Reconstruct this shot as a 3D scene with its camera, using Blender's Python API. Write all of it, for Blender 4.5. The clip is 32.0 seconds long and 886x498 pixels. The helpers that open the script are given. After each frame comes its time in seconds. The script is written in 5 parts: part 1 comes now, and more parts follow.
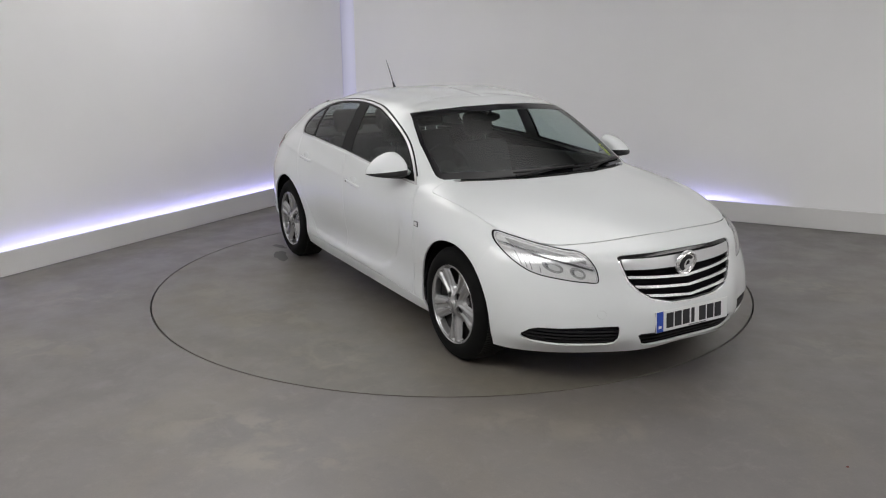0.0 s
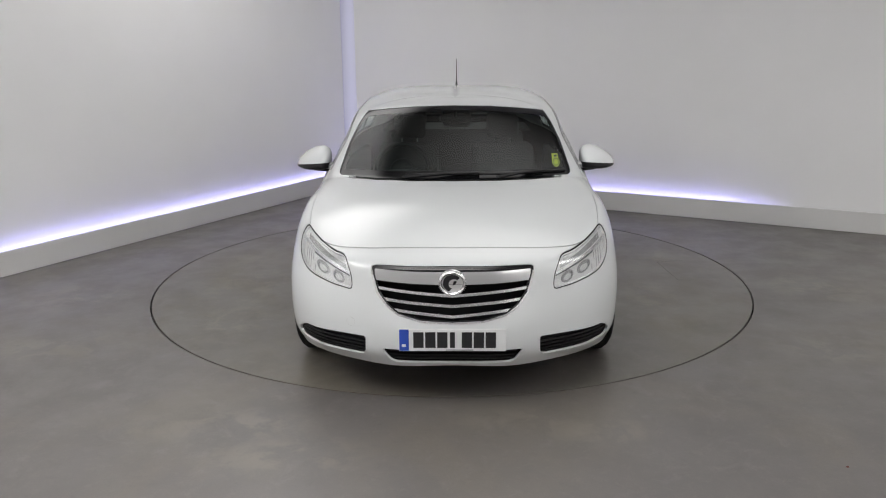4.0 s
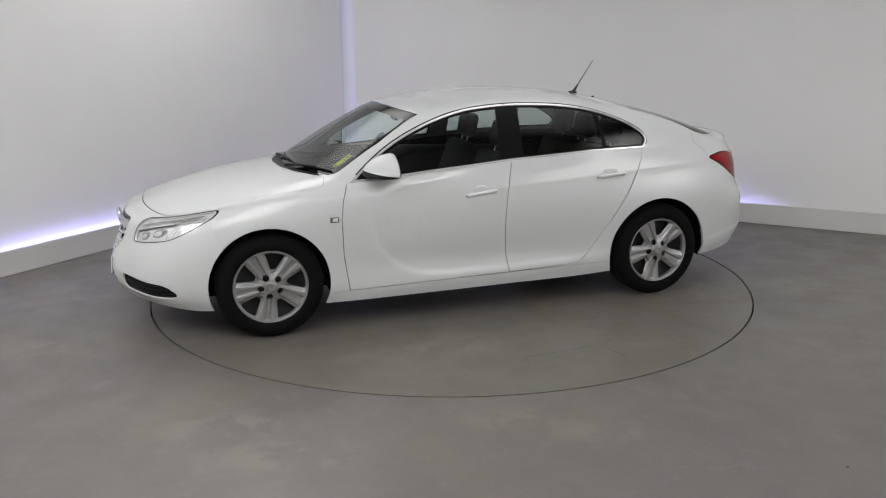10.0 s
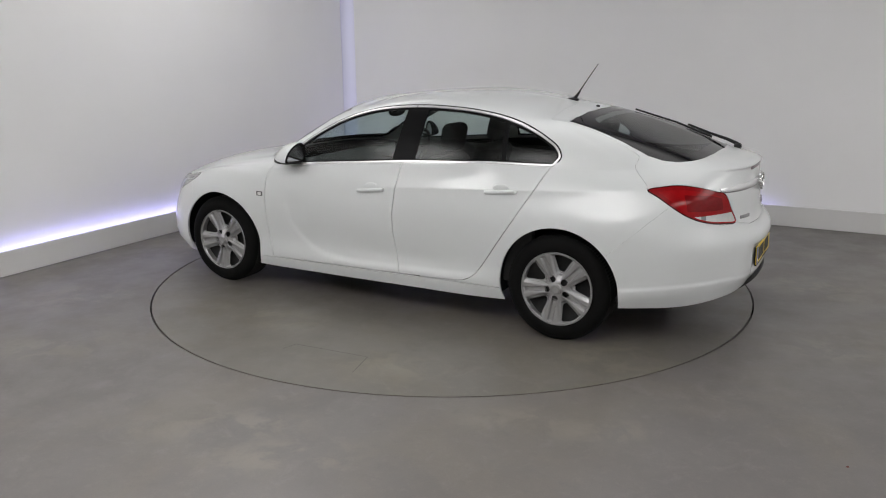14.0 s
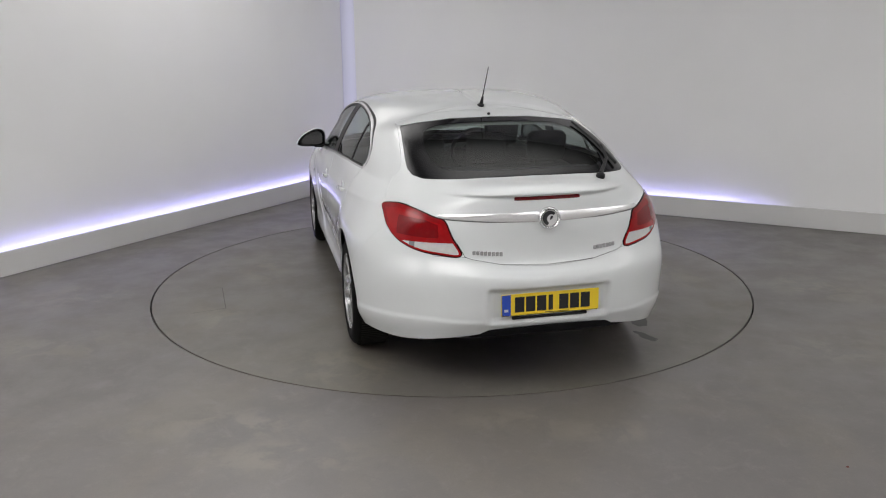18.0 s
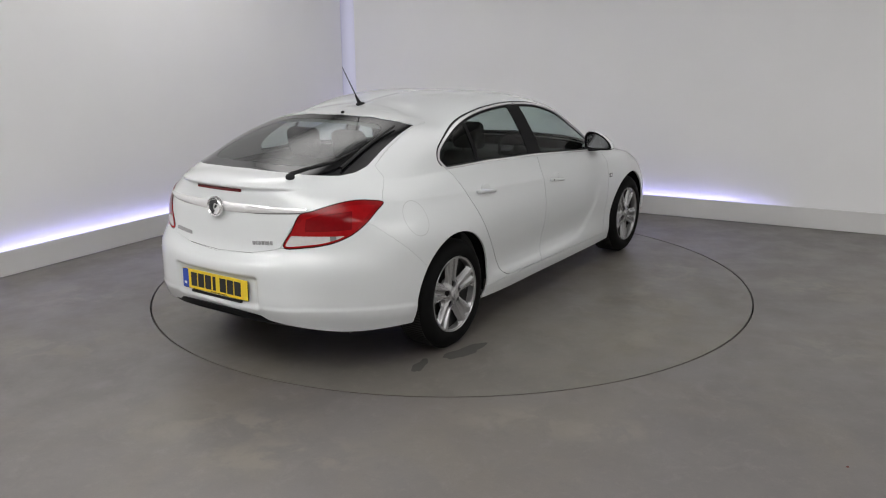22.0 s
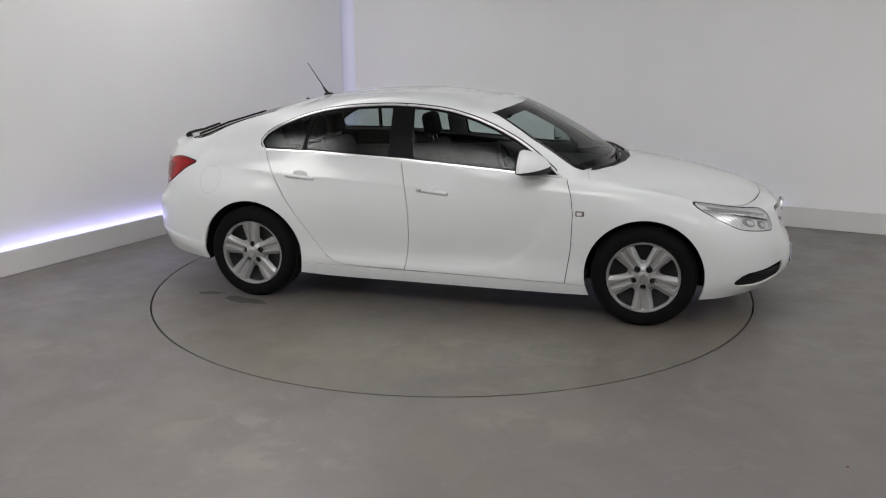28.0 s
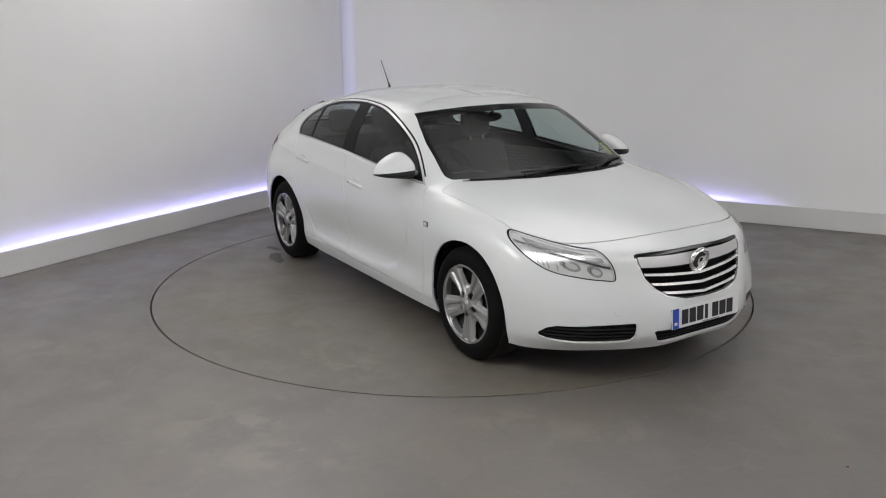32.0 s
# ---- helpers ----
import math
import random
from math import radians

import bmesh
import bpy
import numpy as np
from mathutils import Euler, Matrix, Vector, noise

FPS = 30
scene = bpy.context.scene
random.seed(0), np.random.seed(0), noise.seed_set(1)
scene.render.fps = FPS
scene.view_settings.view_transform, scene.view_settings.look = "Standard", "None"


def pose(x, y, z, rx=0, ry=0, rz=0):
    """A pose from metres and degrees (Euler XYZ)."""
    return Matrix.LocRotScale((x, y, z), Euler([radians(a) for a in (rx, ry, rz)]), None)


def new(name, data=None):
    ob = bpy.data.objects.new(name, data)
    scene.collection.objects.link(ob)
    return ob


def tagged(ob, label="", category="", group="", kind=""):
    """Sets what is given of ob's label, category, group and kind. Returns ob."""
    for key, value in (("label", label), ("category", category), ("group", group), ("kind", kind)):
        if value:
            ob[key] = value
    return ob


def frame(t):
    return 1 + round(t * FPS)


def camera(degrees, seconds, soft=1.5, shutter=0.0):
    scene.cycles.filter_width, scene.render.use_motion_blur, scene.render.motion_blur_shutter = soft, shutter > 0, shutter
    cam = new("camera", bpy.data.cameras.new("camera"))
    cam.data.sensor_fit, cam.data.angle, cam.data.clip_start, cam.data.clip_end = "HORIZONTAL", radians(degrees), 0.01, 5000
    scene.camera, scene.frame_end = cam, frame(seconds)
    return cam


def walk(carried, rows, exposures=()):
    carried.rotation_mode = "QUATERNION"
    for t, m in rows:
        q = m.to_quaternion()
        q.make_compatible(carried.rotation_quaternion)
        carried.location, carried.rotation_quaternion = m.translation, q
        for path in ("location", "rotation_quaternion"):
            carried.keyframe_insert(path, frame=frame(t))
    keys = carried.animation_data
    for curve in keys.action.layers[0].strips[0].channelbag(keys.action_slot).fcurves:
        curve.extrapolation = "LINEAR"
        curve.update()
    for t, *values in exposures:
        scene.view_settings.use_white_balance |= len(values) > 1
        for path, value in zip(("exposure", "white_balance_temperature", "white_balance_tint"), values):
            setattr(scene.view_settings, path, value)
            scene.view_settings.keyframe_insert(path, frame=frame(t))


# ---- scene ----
cam = camera(57.96, 32.0, soft=1.1)
EYE = (0.0, -6.084, 1.7905)
# the camera stands still before the turntable
STAND = Matrix(((0.99994, 0.00549, 0.00957, EYE[0]), (0.00789, 0.25034, -0.96813, EYE[1]),
                (-0.00771, 0.96814, 0.25028, EYE[2]), (0, 0, 0, 1)))
walk(cam, [(0.0, STAND), (32.0, STAND)])

# ---- light ----
world = bpy.data.worlds.new("world")
scene.world = world
world.use_nodes = True
world.node_tree.nodes["Background"].inputs[0].default_value = (0.02, 0.02, 0.022, 1)
world.node_tree.nodes["Background"].inputs[1].default_value = 1.0
scene.view_settings.exposure = 0.0
CEILING_Z = 3.6


# soft lit diffuser panels under the ceiling: x, y, half width, half depth, turn, strength
LAMPS = [(-1.0, -4.5, 2.6, 1.6, 0, 6.0), (5.4, -3.2, 1.6, 2.9, 0, 4.2), (-4.45, -3.65, 1.2, 2.3, -29, 8.0), (-1.9, 1.2, 2.2, 1.3, 61, 2.8),
         (3.2, -6.2, 1.8, 1.2, 0, 6.2), (1.3, -0.7, 2.6, 1.9, 0, 1.6)]

# ---- materials ----


def node_mat(name, colour, rough=0.5, metal=0.0, coat=0.0, spec=0.5, vary=0.0, scale=8.0, bump=0.0, bump_scale=60.0,
             rough_vary=0.0, emit=None, emit_strength=0.0):
    m = bpy.data.materials.new(name)
    m.use_nodes = True
    nt = m.node_tree
    p = nt.nodes["Principled BSDF"]
    p.inputs["Base Color"].default_value = (*colour, 1)
    p.inputs["Roughness"].default_value = rough
    p.inputs["Metallic"].default_value = metal
    p.inputs["Coat Weight"].default_value = coat
    p.inputs["Coat Roughness"].default_value = 0.02
    p.inputs["Specular IOR Level"].default_value = spec
    if emit:
        p.inputs["Emission Color"].default_value = (*emit, 1)
        p.inputs["Emission Strength"].default_value = emit_strength
    tc = nt.nodes.new("ShaderNodeTexCoord")
    if vary or rough_vary:
        n1 = nt.nodes.new("ShaderNodeTexNoise")
        n1.inputs["Scale"].default_value, n1.inputs["Detail"].default_value = scale, 6
        nt.links.new(tc.outputs["Object"], n1.inputs["Vector"])
        if vary:
            mix = nt.nodes.new("ShaderNodeMix")
            mix.data_type = "RGBA"
            mix.inputs["A"].default_value = (*[c * (1 - vary) for c in colour], 1)
            mix.inputs["B"].default_value = (*[min(1, c * (1 + vary)) for c in colour], 1)
            nt.links.new(n1.outputs["Fac"], mix.inputs["Factor"])
            nt.links.new(mix.outputs["Result"], p.inputs["Base Color"])
        if rough_vary:
            mr = nt.nodes.new("ShaderNodeMapRange")
            mr.inputs["To Min"].default_value, mr.inputs["To Max"].default_value = rough - rough_vary, rough + rough_vary
            nt.links.new(n1.outputs["Fac"], mr.inputs["Value"])
            nt.links.new(mr.outputs["Result"], p.inputs["Roughness"])
    if bump:
        n2 = nt.nodes.new("ShaderNodeTexNoise")
        n2.inputs["Scale"].default_value, n2.inputs["Detail"].default_value = bump_scale, 4
        nt.links.new(tc.outputs["Object"], n2.inputs["Vector"])
        bp = nt.nodes.new("ShaderNodeBump")
        bp.inputs["Strength"].default_value, bp.inputs["Distance"].default_value = bump, 0.004
        nt.links.new(n2.outputs["Fac"], bp.inputs["Height"])
        nt.links.new(bp.outputs["Normal"], p.inputs["Normal"])
    return m


def glass_mat(name, tint, gloss_rough=0.02, ior=1.5):
    m = bpy.data.materials.new(name)
    m.use_nodes = True
    nt = m.node_tree
    nt.nodes.clear()
    out = nt.nodes.new("ShaderNodeOutputMaterial")
    tr = nt.nodes.new("ShaderNodeBsdfTransparent")
    tr.inputs[0].default_value = (*tint, 1)
    gl = nt.nodes.new("ShaderNodeBsdfGlossy")
    gl.inputs["Roughness"].default_value = gloss_rough
    lw = nt.nodes.new("ShaderNodeLayerWeight")
    lw.inputs["Blend"].default_value = 0.5
    po = nt.nodes.new("ShaderNodeMath")
    po.operation = "POWER"
    po.inputs[1].default_value = 5.0
    nt.links.new(lw.outputs["Facing"], po.inputs[0])
    fr = nt.nodes.new("ShaderNodeMath")
    fr.operation = "MULTIPLY_ADD"
    f0 = ((ior - 1) / (ior + 1)) ** 2
    fr.inputs[1].default_value, fr.inputs[2].default_value = 0.92 - f0, f0
    nt.links.new(po.outputs[0], fr.inputs[0])
    mx = nt.nodes.new("ShaderNodeMixShader")
    nt.links.new(fr.outputs[0], mx.inputs[0])
    nt.links.new(tr.outputs[0], mx.inputs[1])
    nt.links.new(gl.outputs[0], mx.inputs[2])
    nt.links.new(mx.outputs[0], out.inputs[0])
    return m


def floor_mat(name, base, seed, worn):
    """Painted screed: a fine mottle, broad grey and sandy patches, pale scuffs."""
    m = bpy.data.materials.new(name)
    m.use_nodes = True
    nt = m.node_tree
    p = nt.nodes["Principled BSDF"]
    tc = nt.nodes.new("ShaderNodeTexCoord")
    mp = nt.nodes.new("ShaderNodeMapping")
    mp.inputs["Location"].default_value = (seed, seed * 0.7, 0)
    nt.links.new(tc.outputs["Object"], mp.inputs["Vector"])

    def noise_of(scale, detail, rough=0.55, distort=0.0):
        n = nt.nodes.new("ShaderNodeTexNoise")
        n.inputs["Scale"].default_value, n.inputs["Detail"].default_value = scale, detail
        n.inputs["Roughness"].default_value, n.inputs["Distortion"].default_value = rough, distort
        nt.links.new(mp.outputs["Vector"], n.inputs["Vector"])
        return n.outputs["Fac"]

    def ramp(src, lo, hi, to_lo=0.0, to_hi=1.0):
        r = nt.nodes.new("ShaderNodeMapRange")
        r.interpolation_type = "SMOOTHSTEP"
        for key, v in (("From Min", lo), ("From Max", hi), ("To Min", to_lo), ("To Max", to_hi)):
            r.inputs[key].default_value = v
        nt.links.new(src, r.inputs["Value"])
        return r.outputs["Result"]

    def mix(fac, a, b):
        x = nt.nodes.new("ShaderNodeMix")
        x.data_type = "RGBA"
        nt.links.new(fac, x.inputs["Factor"])
        for sock, v in (("A", a), ("B", b)):
            if isinstance(v, tuple):
                x.inputs[sock].default_value = (*v, 1)
            else:
                nt.links.new(v, x.inputs[sock])
        return x.outputs["Result"]
    dark = tuple(c * 0.94 for c in base)
    light = tuple(c * 1.05 for c in base)
    sandy = (base[0] * 1.16, base[1] * 1.12, base[2] * 1.0)
    c = mix(ramp(noise_of(1.1, 6, 0.6), 0.35, 0.65), dark, light)
    c = mix(ramp(noise_of(0.9, 7, 0.62, 0.4), 0.45, 0.68, 0, 0.75), c, sandy)
    c = mix(ramp(noise_of(5.0, 9, 0.72, 0.8), 0.53, 0.68, 0, 0.60), c, tuple(x * 1.28 for x in base))
    c = mix(ramp(noise_of(9.0, 8, 0.7, 0.5), 0.55, 0.72, 0, 0.42), c, tuple(x * 0.82 for x in base))
    c = mix(ramp(noise_of(120, 4), 0.42, 0.72, 0, 0.30), c, tuple(x * 0.85 for x in base))
    c = mix(ramp(noise_of(16.0, 10, 0.8, 0.3), 0.50, 0.70, 0, 0.45), c, (base[0] * 1.34, base[1] * 1.32, base[2] * 1.24))
    c = mix(ramp(noise_of(22.0, 10, 0.8, 0.6), 0.54, 0.74, 0, 0.45), c, tuple(x * 0.70 for x in base))
    # worn places: x, y, half length, half width
    wear = None
    for wx, wy, wl, ww in worn:
        at = nt.nodes.new("ShaderNodeMapping")
        at.inputs["Location"].default_value, at.inputs["Scale"].default_value = (-wx / wl, -wy / ww, 0), (1 / wl, 1 / ww, 0)
        nt.links.new(tc.outputs["Object"], at.inputs["Vector"])
        ln = nt.nodes.new("ShaderNodeVectorMath")
        ln.operation = "LENGTH"
        nt.links.new(at.outputs["Vector"], ln.inputs[0])
        one = ramp(ln.outputs["Value"], 1.1, 0.2)
        if wear is None:
            wear = one
        else:
            mx = nt.nodes.new("ShaderNodeMath")
            mx.operation = "MAXIMUM"
            nt.links.new(wear, mx.inputs[0])
            nt.links.new(one, mx.inputs[1])
            wear = mx.outputs[0]
    mu = nt.nodes.new("ShaderNodeMath")
    mu.operation = "MULTIPLY"
    nt.links.new(wear, mu.inputs[0])
    nt.links.new(ramp(noise_of(4.5, 8, 0.66, 0.5), 0.44, 0.60, 0, 0.75), mu.inputs[1])
    c = mix(mu.outputs[0], c, (base[0] * 1.42, base[1] * 1.40, base[2] * 1.24))
    nt.links.new(c, p.inputs["Base Color"])
    nt.links.new(ramp(noise_of(3.0, 5), 0.3, 0.7, 0.30, 0.44), p.inputs["Roughness"])
    p.inputs["Specular IOR Level"].default_value = 0.6
    bp = nt.nodes.new("ShaderNodeBump")
    bp.inputs["Strength"].default_value, bp.inputs["Distance"].default_value = 0.12, 0.002
    nt.links.new(noise_of(40, 5), bp.inputs["Height"])
    nt.links.new(bp.outputs["Normal"], p.inputs["Normal"])
    return m


M_WALL = node_mat("matt_white_paint", (0.90, 0.90, 0.905), 0.75, vary=0.03, scale=1.5, bump=0.05, bump_scale=120)
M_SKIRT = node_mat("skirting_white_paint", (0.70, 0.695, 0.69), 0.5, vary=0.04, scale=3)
M_CEIL = node_mat("ceiling_grey_paint", (0.58, 0.58, 0.58), 0.8, vary=0.03, scale=1)
M_LED = node_mat("led_strip_violet_white", (0.8, 0.8, 0.9), 0.5, emit=(0.43, 0.41, 1.0), emit_strength=10)
fade_nt = M_LED.node_tree
fade_tc, fade_sep, fade_mr = (fade_nt.nodes.new(k) for k in ("ShaderNodeTexCoord", "ShaderNodeSeparateXYZ", "ShaderNodeMapRange"))
fade_mr.interpolation_type = "SMOOTHSTEP"
for fade_key, fade_v in (("From Min", 4.45), ("From Max", 5.30), ("To Min", 8.3), ("To Max", 0.3)):
    fade_mr.inputs[fade_key].default_value = fade_v
fade_nt.links.new(fade_tc.outputs["Object"], fade_sep.inputs[0])
fade_nt.links.new(fade_sep.outputs["X"], fade_mr.inputs["Value"])
fade_nt.links.new(fade_mr.outputs["Result"], fade_nt.nodes["Principled BSDF"].inputs["Emission Strength"])
M_LED_CORNER = node_mat("corner_led_diffuser", (0.6, 0.6, 0.64), 0.5, emit=(0.68, 0.68, 1.0), emit_strength=0.27)
# the corner sheet glows most along its middle
glow_nt = M_LED_CORNER.node_tree
glow_tc, glow_sep, glow_add, glow_abs, glow_mr = (glow_nt.nodes.new(k) for k in ("ShaderNodeTexCoord", "ShaderNodeSeparateXYZ", "ShaderNodeMath", "ShaderNodeMath", "ShaderNodeMapRange"))
glow_add.inputs[1].default_value, glow_abs.operation = -0.10, "ABSOLUTE"
glow_mr.interpolation_type = "SMOOTHSTEP"
for fade_key, fade_v in (("From Min", 0.0), ("From Max", 0.13), ("To Min", 0.29), ("To Max", 0.19)):
    glow_mr.inputs[fade_key].default_value = fade_v
glow_nt.links.new(glow_tc.outputs["Object"], glow_sep.inputs[0])
glow_nt.links.new(glow_sep.outputs["X"], glow_add.inputs[0])
glow_nt.links.new(glow_add.outputs[0], glow_abs.inputs[0])
glow_nt.links.new(glow_abs.outputs[0], glow_mr.inputs["Value"])
glow_nt.links.new(glow_mr.outputs["Result"], glow_nt.nodes["Principled BSDF"].inputs["Emission Strength"])
M_FLOOR = floor_mat("grey_painted_floor", (0.142, 0.131, 0.127), 3.0,
                    ((-1.15, -2.55, .6, .22), (-.75, -2.85, .5, .22), (.35, -2.50, .4, .18), (.70, -2.62, .4, .15), (-2.4, -1.5, .6, .3), (2.3, -1.6, .5, .3), (2.75, -.35, .5, .5), (-2.75, -.5, .5, .4)))
M_DISC = floor_mat("turntable_painted_top", (0.141, 0.130, 0.117), 11.0,
                   ((.2, -1.55, .9, .45), (-.5, -1.75, .4, .22), (1.05, -1.45, .5, .35), (-.55, 1.75, .5, .22), (.6, 1.45, .6, .3), (1.7, -.6, .4, .6), (-1.6, 1.0, .4, .45)))
M_DARK = node_mat("dark_gap", (0.012, 0.012, 0.012), 0.8)
M_PAINT = node_mat("white_car_paint", (0.665, 0.685, 0.690), 0.38, coat=1.0, spec=0.25, vary=0.012, scale=2.5, rough_vary=0.03)
M_SHELL = node_mat("dark_inner_shell", (0.008, 0.008, 0.009), 0.8, spec=0.1, vary=0.2)
M_TRIM = node_mat("black_plastic_trim", (0.010, 0.010, 0.011), 0.5, spec=0.3, vary=0.2, bump=0.1, bump_scale=300)
M_GLOSSBLACK = node_mat("gloss_black_trim", (0.012, 0.012, 0.013), 0.12)
M_PILLAR = node_mat("satin_black_pillar", (0.005, 0.005, 0.0055), 0.38, spec=0.09, vary=0.15)
M_FRIT = node_mat("black_glass_border", (0.006, 0.006, 0.007), 0.05, spec=0.35)
M_TREAD = node_mat("dusty_tread_rubber", (0.030, 0.029, 0.028), 0.9, spec=0.1, vary=0.3, scale=30)
M_STRIP = node_mat("polished_chrome_strip", (0.84, 0.84, 0.845), 0.12, metal=0.45, rough_vary=0.02)
M_DARKCHROME = node_mat("dark_chrome_letters", (0.50, 0.50, 0.51), 0.25, metal=0.4)
M_REPEATER = node_mat("repeater_grey_frame", (0.10, 0.10, 0.105), 0.3)
M_CHROME = node_mat("chrome", (0.80, 0.80, 0.81), 0.16, metal=0.75, rough_vary=0.03)
M_BRIGHT = node_mat("bright_aluminium_trim", (0.80, 0.80, 0.81), 0.18, metal=0.45)
M_BAR = node_mat("silver_grille_bar", (0.58, 0.58, 0.59), 0.22, metal=0.6, rough_vary=0.04)
M_LAMPGREY = node_mat("grey_lamp_cell", (0.34, 0.34, 0.345), 0.25, metal=0.5, vary=0.2, scale=25)
M_CELL = node_mat("mid_grey_lamp_cell", (0.50, 0.50, 0.505), 0.2, metal=0.5, vary=0.2, scale=60)
M_SATIN = node_mat("satin_chrome", (0.82, 0.82, 0.825), 0.26, metal=0.3, rough_vary=0.05)
M_RIM = node_mat("silver_wheel_trim", (0.37, 0.37, 0.375), 0.26, metal=0.6, rough_vary=0.03)
# wheel steel with the shade behind the trim put into its near-black colour
M_RIMSHADE = node_mat("wheel_steel_with_painted_shade", (0.022, 0.022, 0.022), 0.6, spec=0.2, vary=0.4, scale=20)
M_TYRE = node_mat("tyre_rubber", (0.0055, 0.0055, 0.0055), 0.8, spec=0.10, vary=0.25, scale=20, bump=0.15, bump_scale=150)
M_GLASS = glass_mat("window_glass", (0.70, 0.78, 0.76))
M_GLASS_REAR = glass_mat("rear_window_glass", (0.62, 0.68, 0.66))
M_LENS = glass_mat("clear_lamp_lens", (0.94, 0.95, 0.95))
M_REDLENS = node_mat("red_lamp_lens", (0.30, 0.005, 0.007), 0.12, coat=0.12, spec=0.2, vary=0.25, scale=22)
M_REDBRIGHT = node_mat("bright_red_lamp_lens", (0.24, 0.005, 0.007), 0.12, coat=0.12, spec=0.2, vary=0.22, scale=30)
M_REDEDGE = node_mat("near_black_lamp_edge", (0.030, 0.003, 0.004), 0.25, spec=0.3)
M_CLEARLAMP = node_mat("pale_lamp_reflector", (0.66, 0.645, 0.64), 0.2, metal=0.3, vary=0.14, scale=40)
M_REFLECTOR = node_mat("silver_lamp_reflector", (0.78, 0.78, 0.785), 0.16, metal=0.3, vary=0.14, scale=30)
M_SEAT = node_mat("charcoal_seat_cloth", (0.030, 0.030, 0.031), 0.9, vary=0.25, scale=60, bump=0.2, bump_scale=400)
M_DASH = node_mat("charcoal_dashboard_plastic", (0.024, 0.024, 0.025), 0.7, vary=0.15, bump=0.15, bump_scale=350)
M_LINER = node_mat("grey_headlining", (0.30, 0.30, 0.29), 0.9, vary=0.05)
M_YELLOW = node_mat("yellow_plate_film", (0.83, 0.60, 0.03), 0.4, vary=0.02)
M_PLATEWHITE = node_mat("white_plate_film", (0.72, 0.73, 0.73), 0.4, vary=0.02)
M_BLUE = node_mat("blue_plate_band", (0.02, 0.07, 0.42), 0.4)
M_INK = node_mat("black_ink", (0.012, 0.012, 0.014), 0.5)
M_STICKER = node_mat("lime_yellow_sticker", (0.62, 0.66, 0.05), 0.5, vary=0.05)
M_BADGEDARK = node_mat("badge_dark_enamel", (0.03, 0.03, 0.033), 0.25)
M_STAIN = node_mat("damp_stain", (0.070, 0.066, 0.062), 0.5, vary=0.15, scale=9)
M_AMBER = node_mat("side_repeater_lens", (0.82, 0.82, 0.81), 0.15, metal=0.2)



# ---- mesh helpers ----


def shade(me, mats):
    for m in (mats if isinstance(mats, (list, tuple)) else [mats]):
        me.materials.append(m)


def obj_from(name, verts, faces, mat, parent=None, label="", smooth=True, normals=None):
    me = bpy.data.meshes.new(name)
    me.from_pydata([tuple(v) for v in verts], [], [tuple(int(i) for i in f) for f in faces])
    shade(me, mat)
    if smooth:
        me.polygons.foreach_set("use_smooth", [True] * len(me.polygons))
    if normals is not None:
        me.normals_split_custom_set_from_vertices([tuple(n) for n in normals])
    ob = new(name, me)
    if parent is not None:
        ob.parent = parent
    if label:
        tagged(ob, label)
    return ob


def part(name, bm, material, parent, label="", smooth_angle=None):
    me = bpy.data.meshes.new(name)
    bmesh.ops.recalc_face_normals(bm, faces=bm.faces)
    if smooth_angle is not None:
        for f in bm.faces:
            f.smooth = True
        for e in bm.edges:
            if len(e.link_faces) == 2 and e.calc_face_angle(0) > radians(smooth_angle):
                e.smooth = False
    bm.to_mesh(me)
    bm.free()
    shade(me, material)
    ob = new(name, me)
    if parent is not None:
        ob.parent = parent
    if label:
        tagged(ob, label)
    return ob


def bm_box(x0, x1, y0, y1, z0, z1, bevel=0.0, segments=2, m=None):
    bm = bmesh.new()
    bmesh.ops.create_cube(bm, size=1, matrix=Matrix.Translation(((x0 + x1) / 2, (y0 + y1) / 2, (z0 + z1) / 2))
                          @ Matrix.Diagonal((x1 - x0, y1 - y0, z1 - z0, 1)))
    if bevel:
        bmesh.ops.bevel(bm, geom=bm.edges[:], offset=bevel, segments=segments, affect="EDGES", profile=0.5)
    if m is not None:
        bmesh.ops.transform(bm, matrix=m, verts=bm.verts)
    return bm


def bm_cyl(radius, depth, m, segments=24, radius2=None, bevel=0.0):
    bm = bmesh.new()
    bmesh.ops.create_cone(bm, cap_ends=True, segments=segments, radius1=radius, radius2=radius if radius2 is None else radius2, depth=depth)
    if bevel:
        edges = [e for e in bm.edges if len(e.link_faces) == 2 and e.calc_face_angle(0) > 0.8]
        bmesh.ops.bevel(bm, geom=edges, offset=bevel, segments=2, affect="EDGES", profile=0.5)
    bmesh.ops.transform(bm, matrix=m, verts=bm.verts)
    return bm


def bm_join(bm, other):
    me = bpy.data.meshes.new("joined")
    other.to_mesh(me)
    bm.from_mesh(me)
    other.free()
    bpy.data.meshes.remove(me)
    return bm


def bm_ellipsoid(c, r, m=None, seg=24, rings=14):
    bm = bmesh.new()
    bmesh.ops.create_uvsphere(bm, u_segments=seg, v_segments=rings, radius=1,
                              matrix=Matrix.Translation(c) @ Matrix.Diagonal((*r, 1)))
    if m is not None:
        bmesh.ops.transform(bm, matrix=m, verts=bm.verts)
    return bm


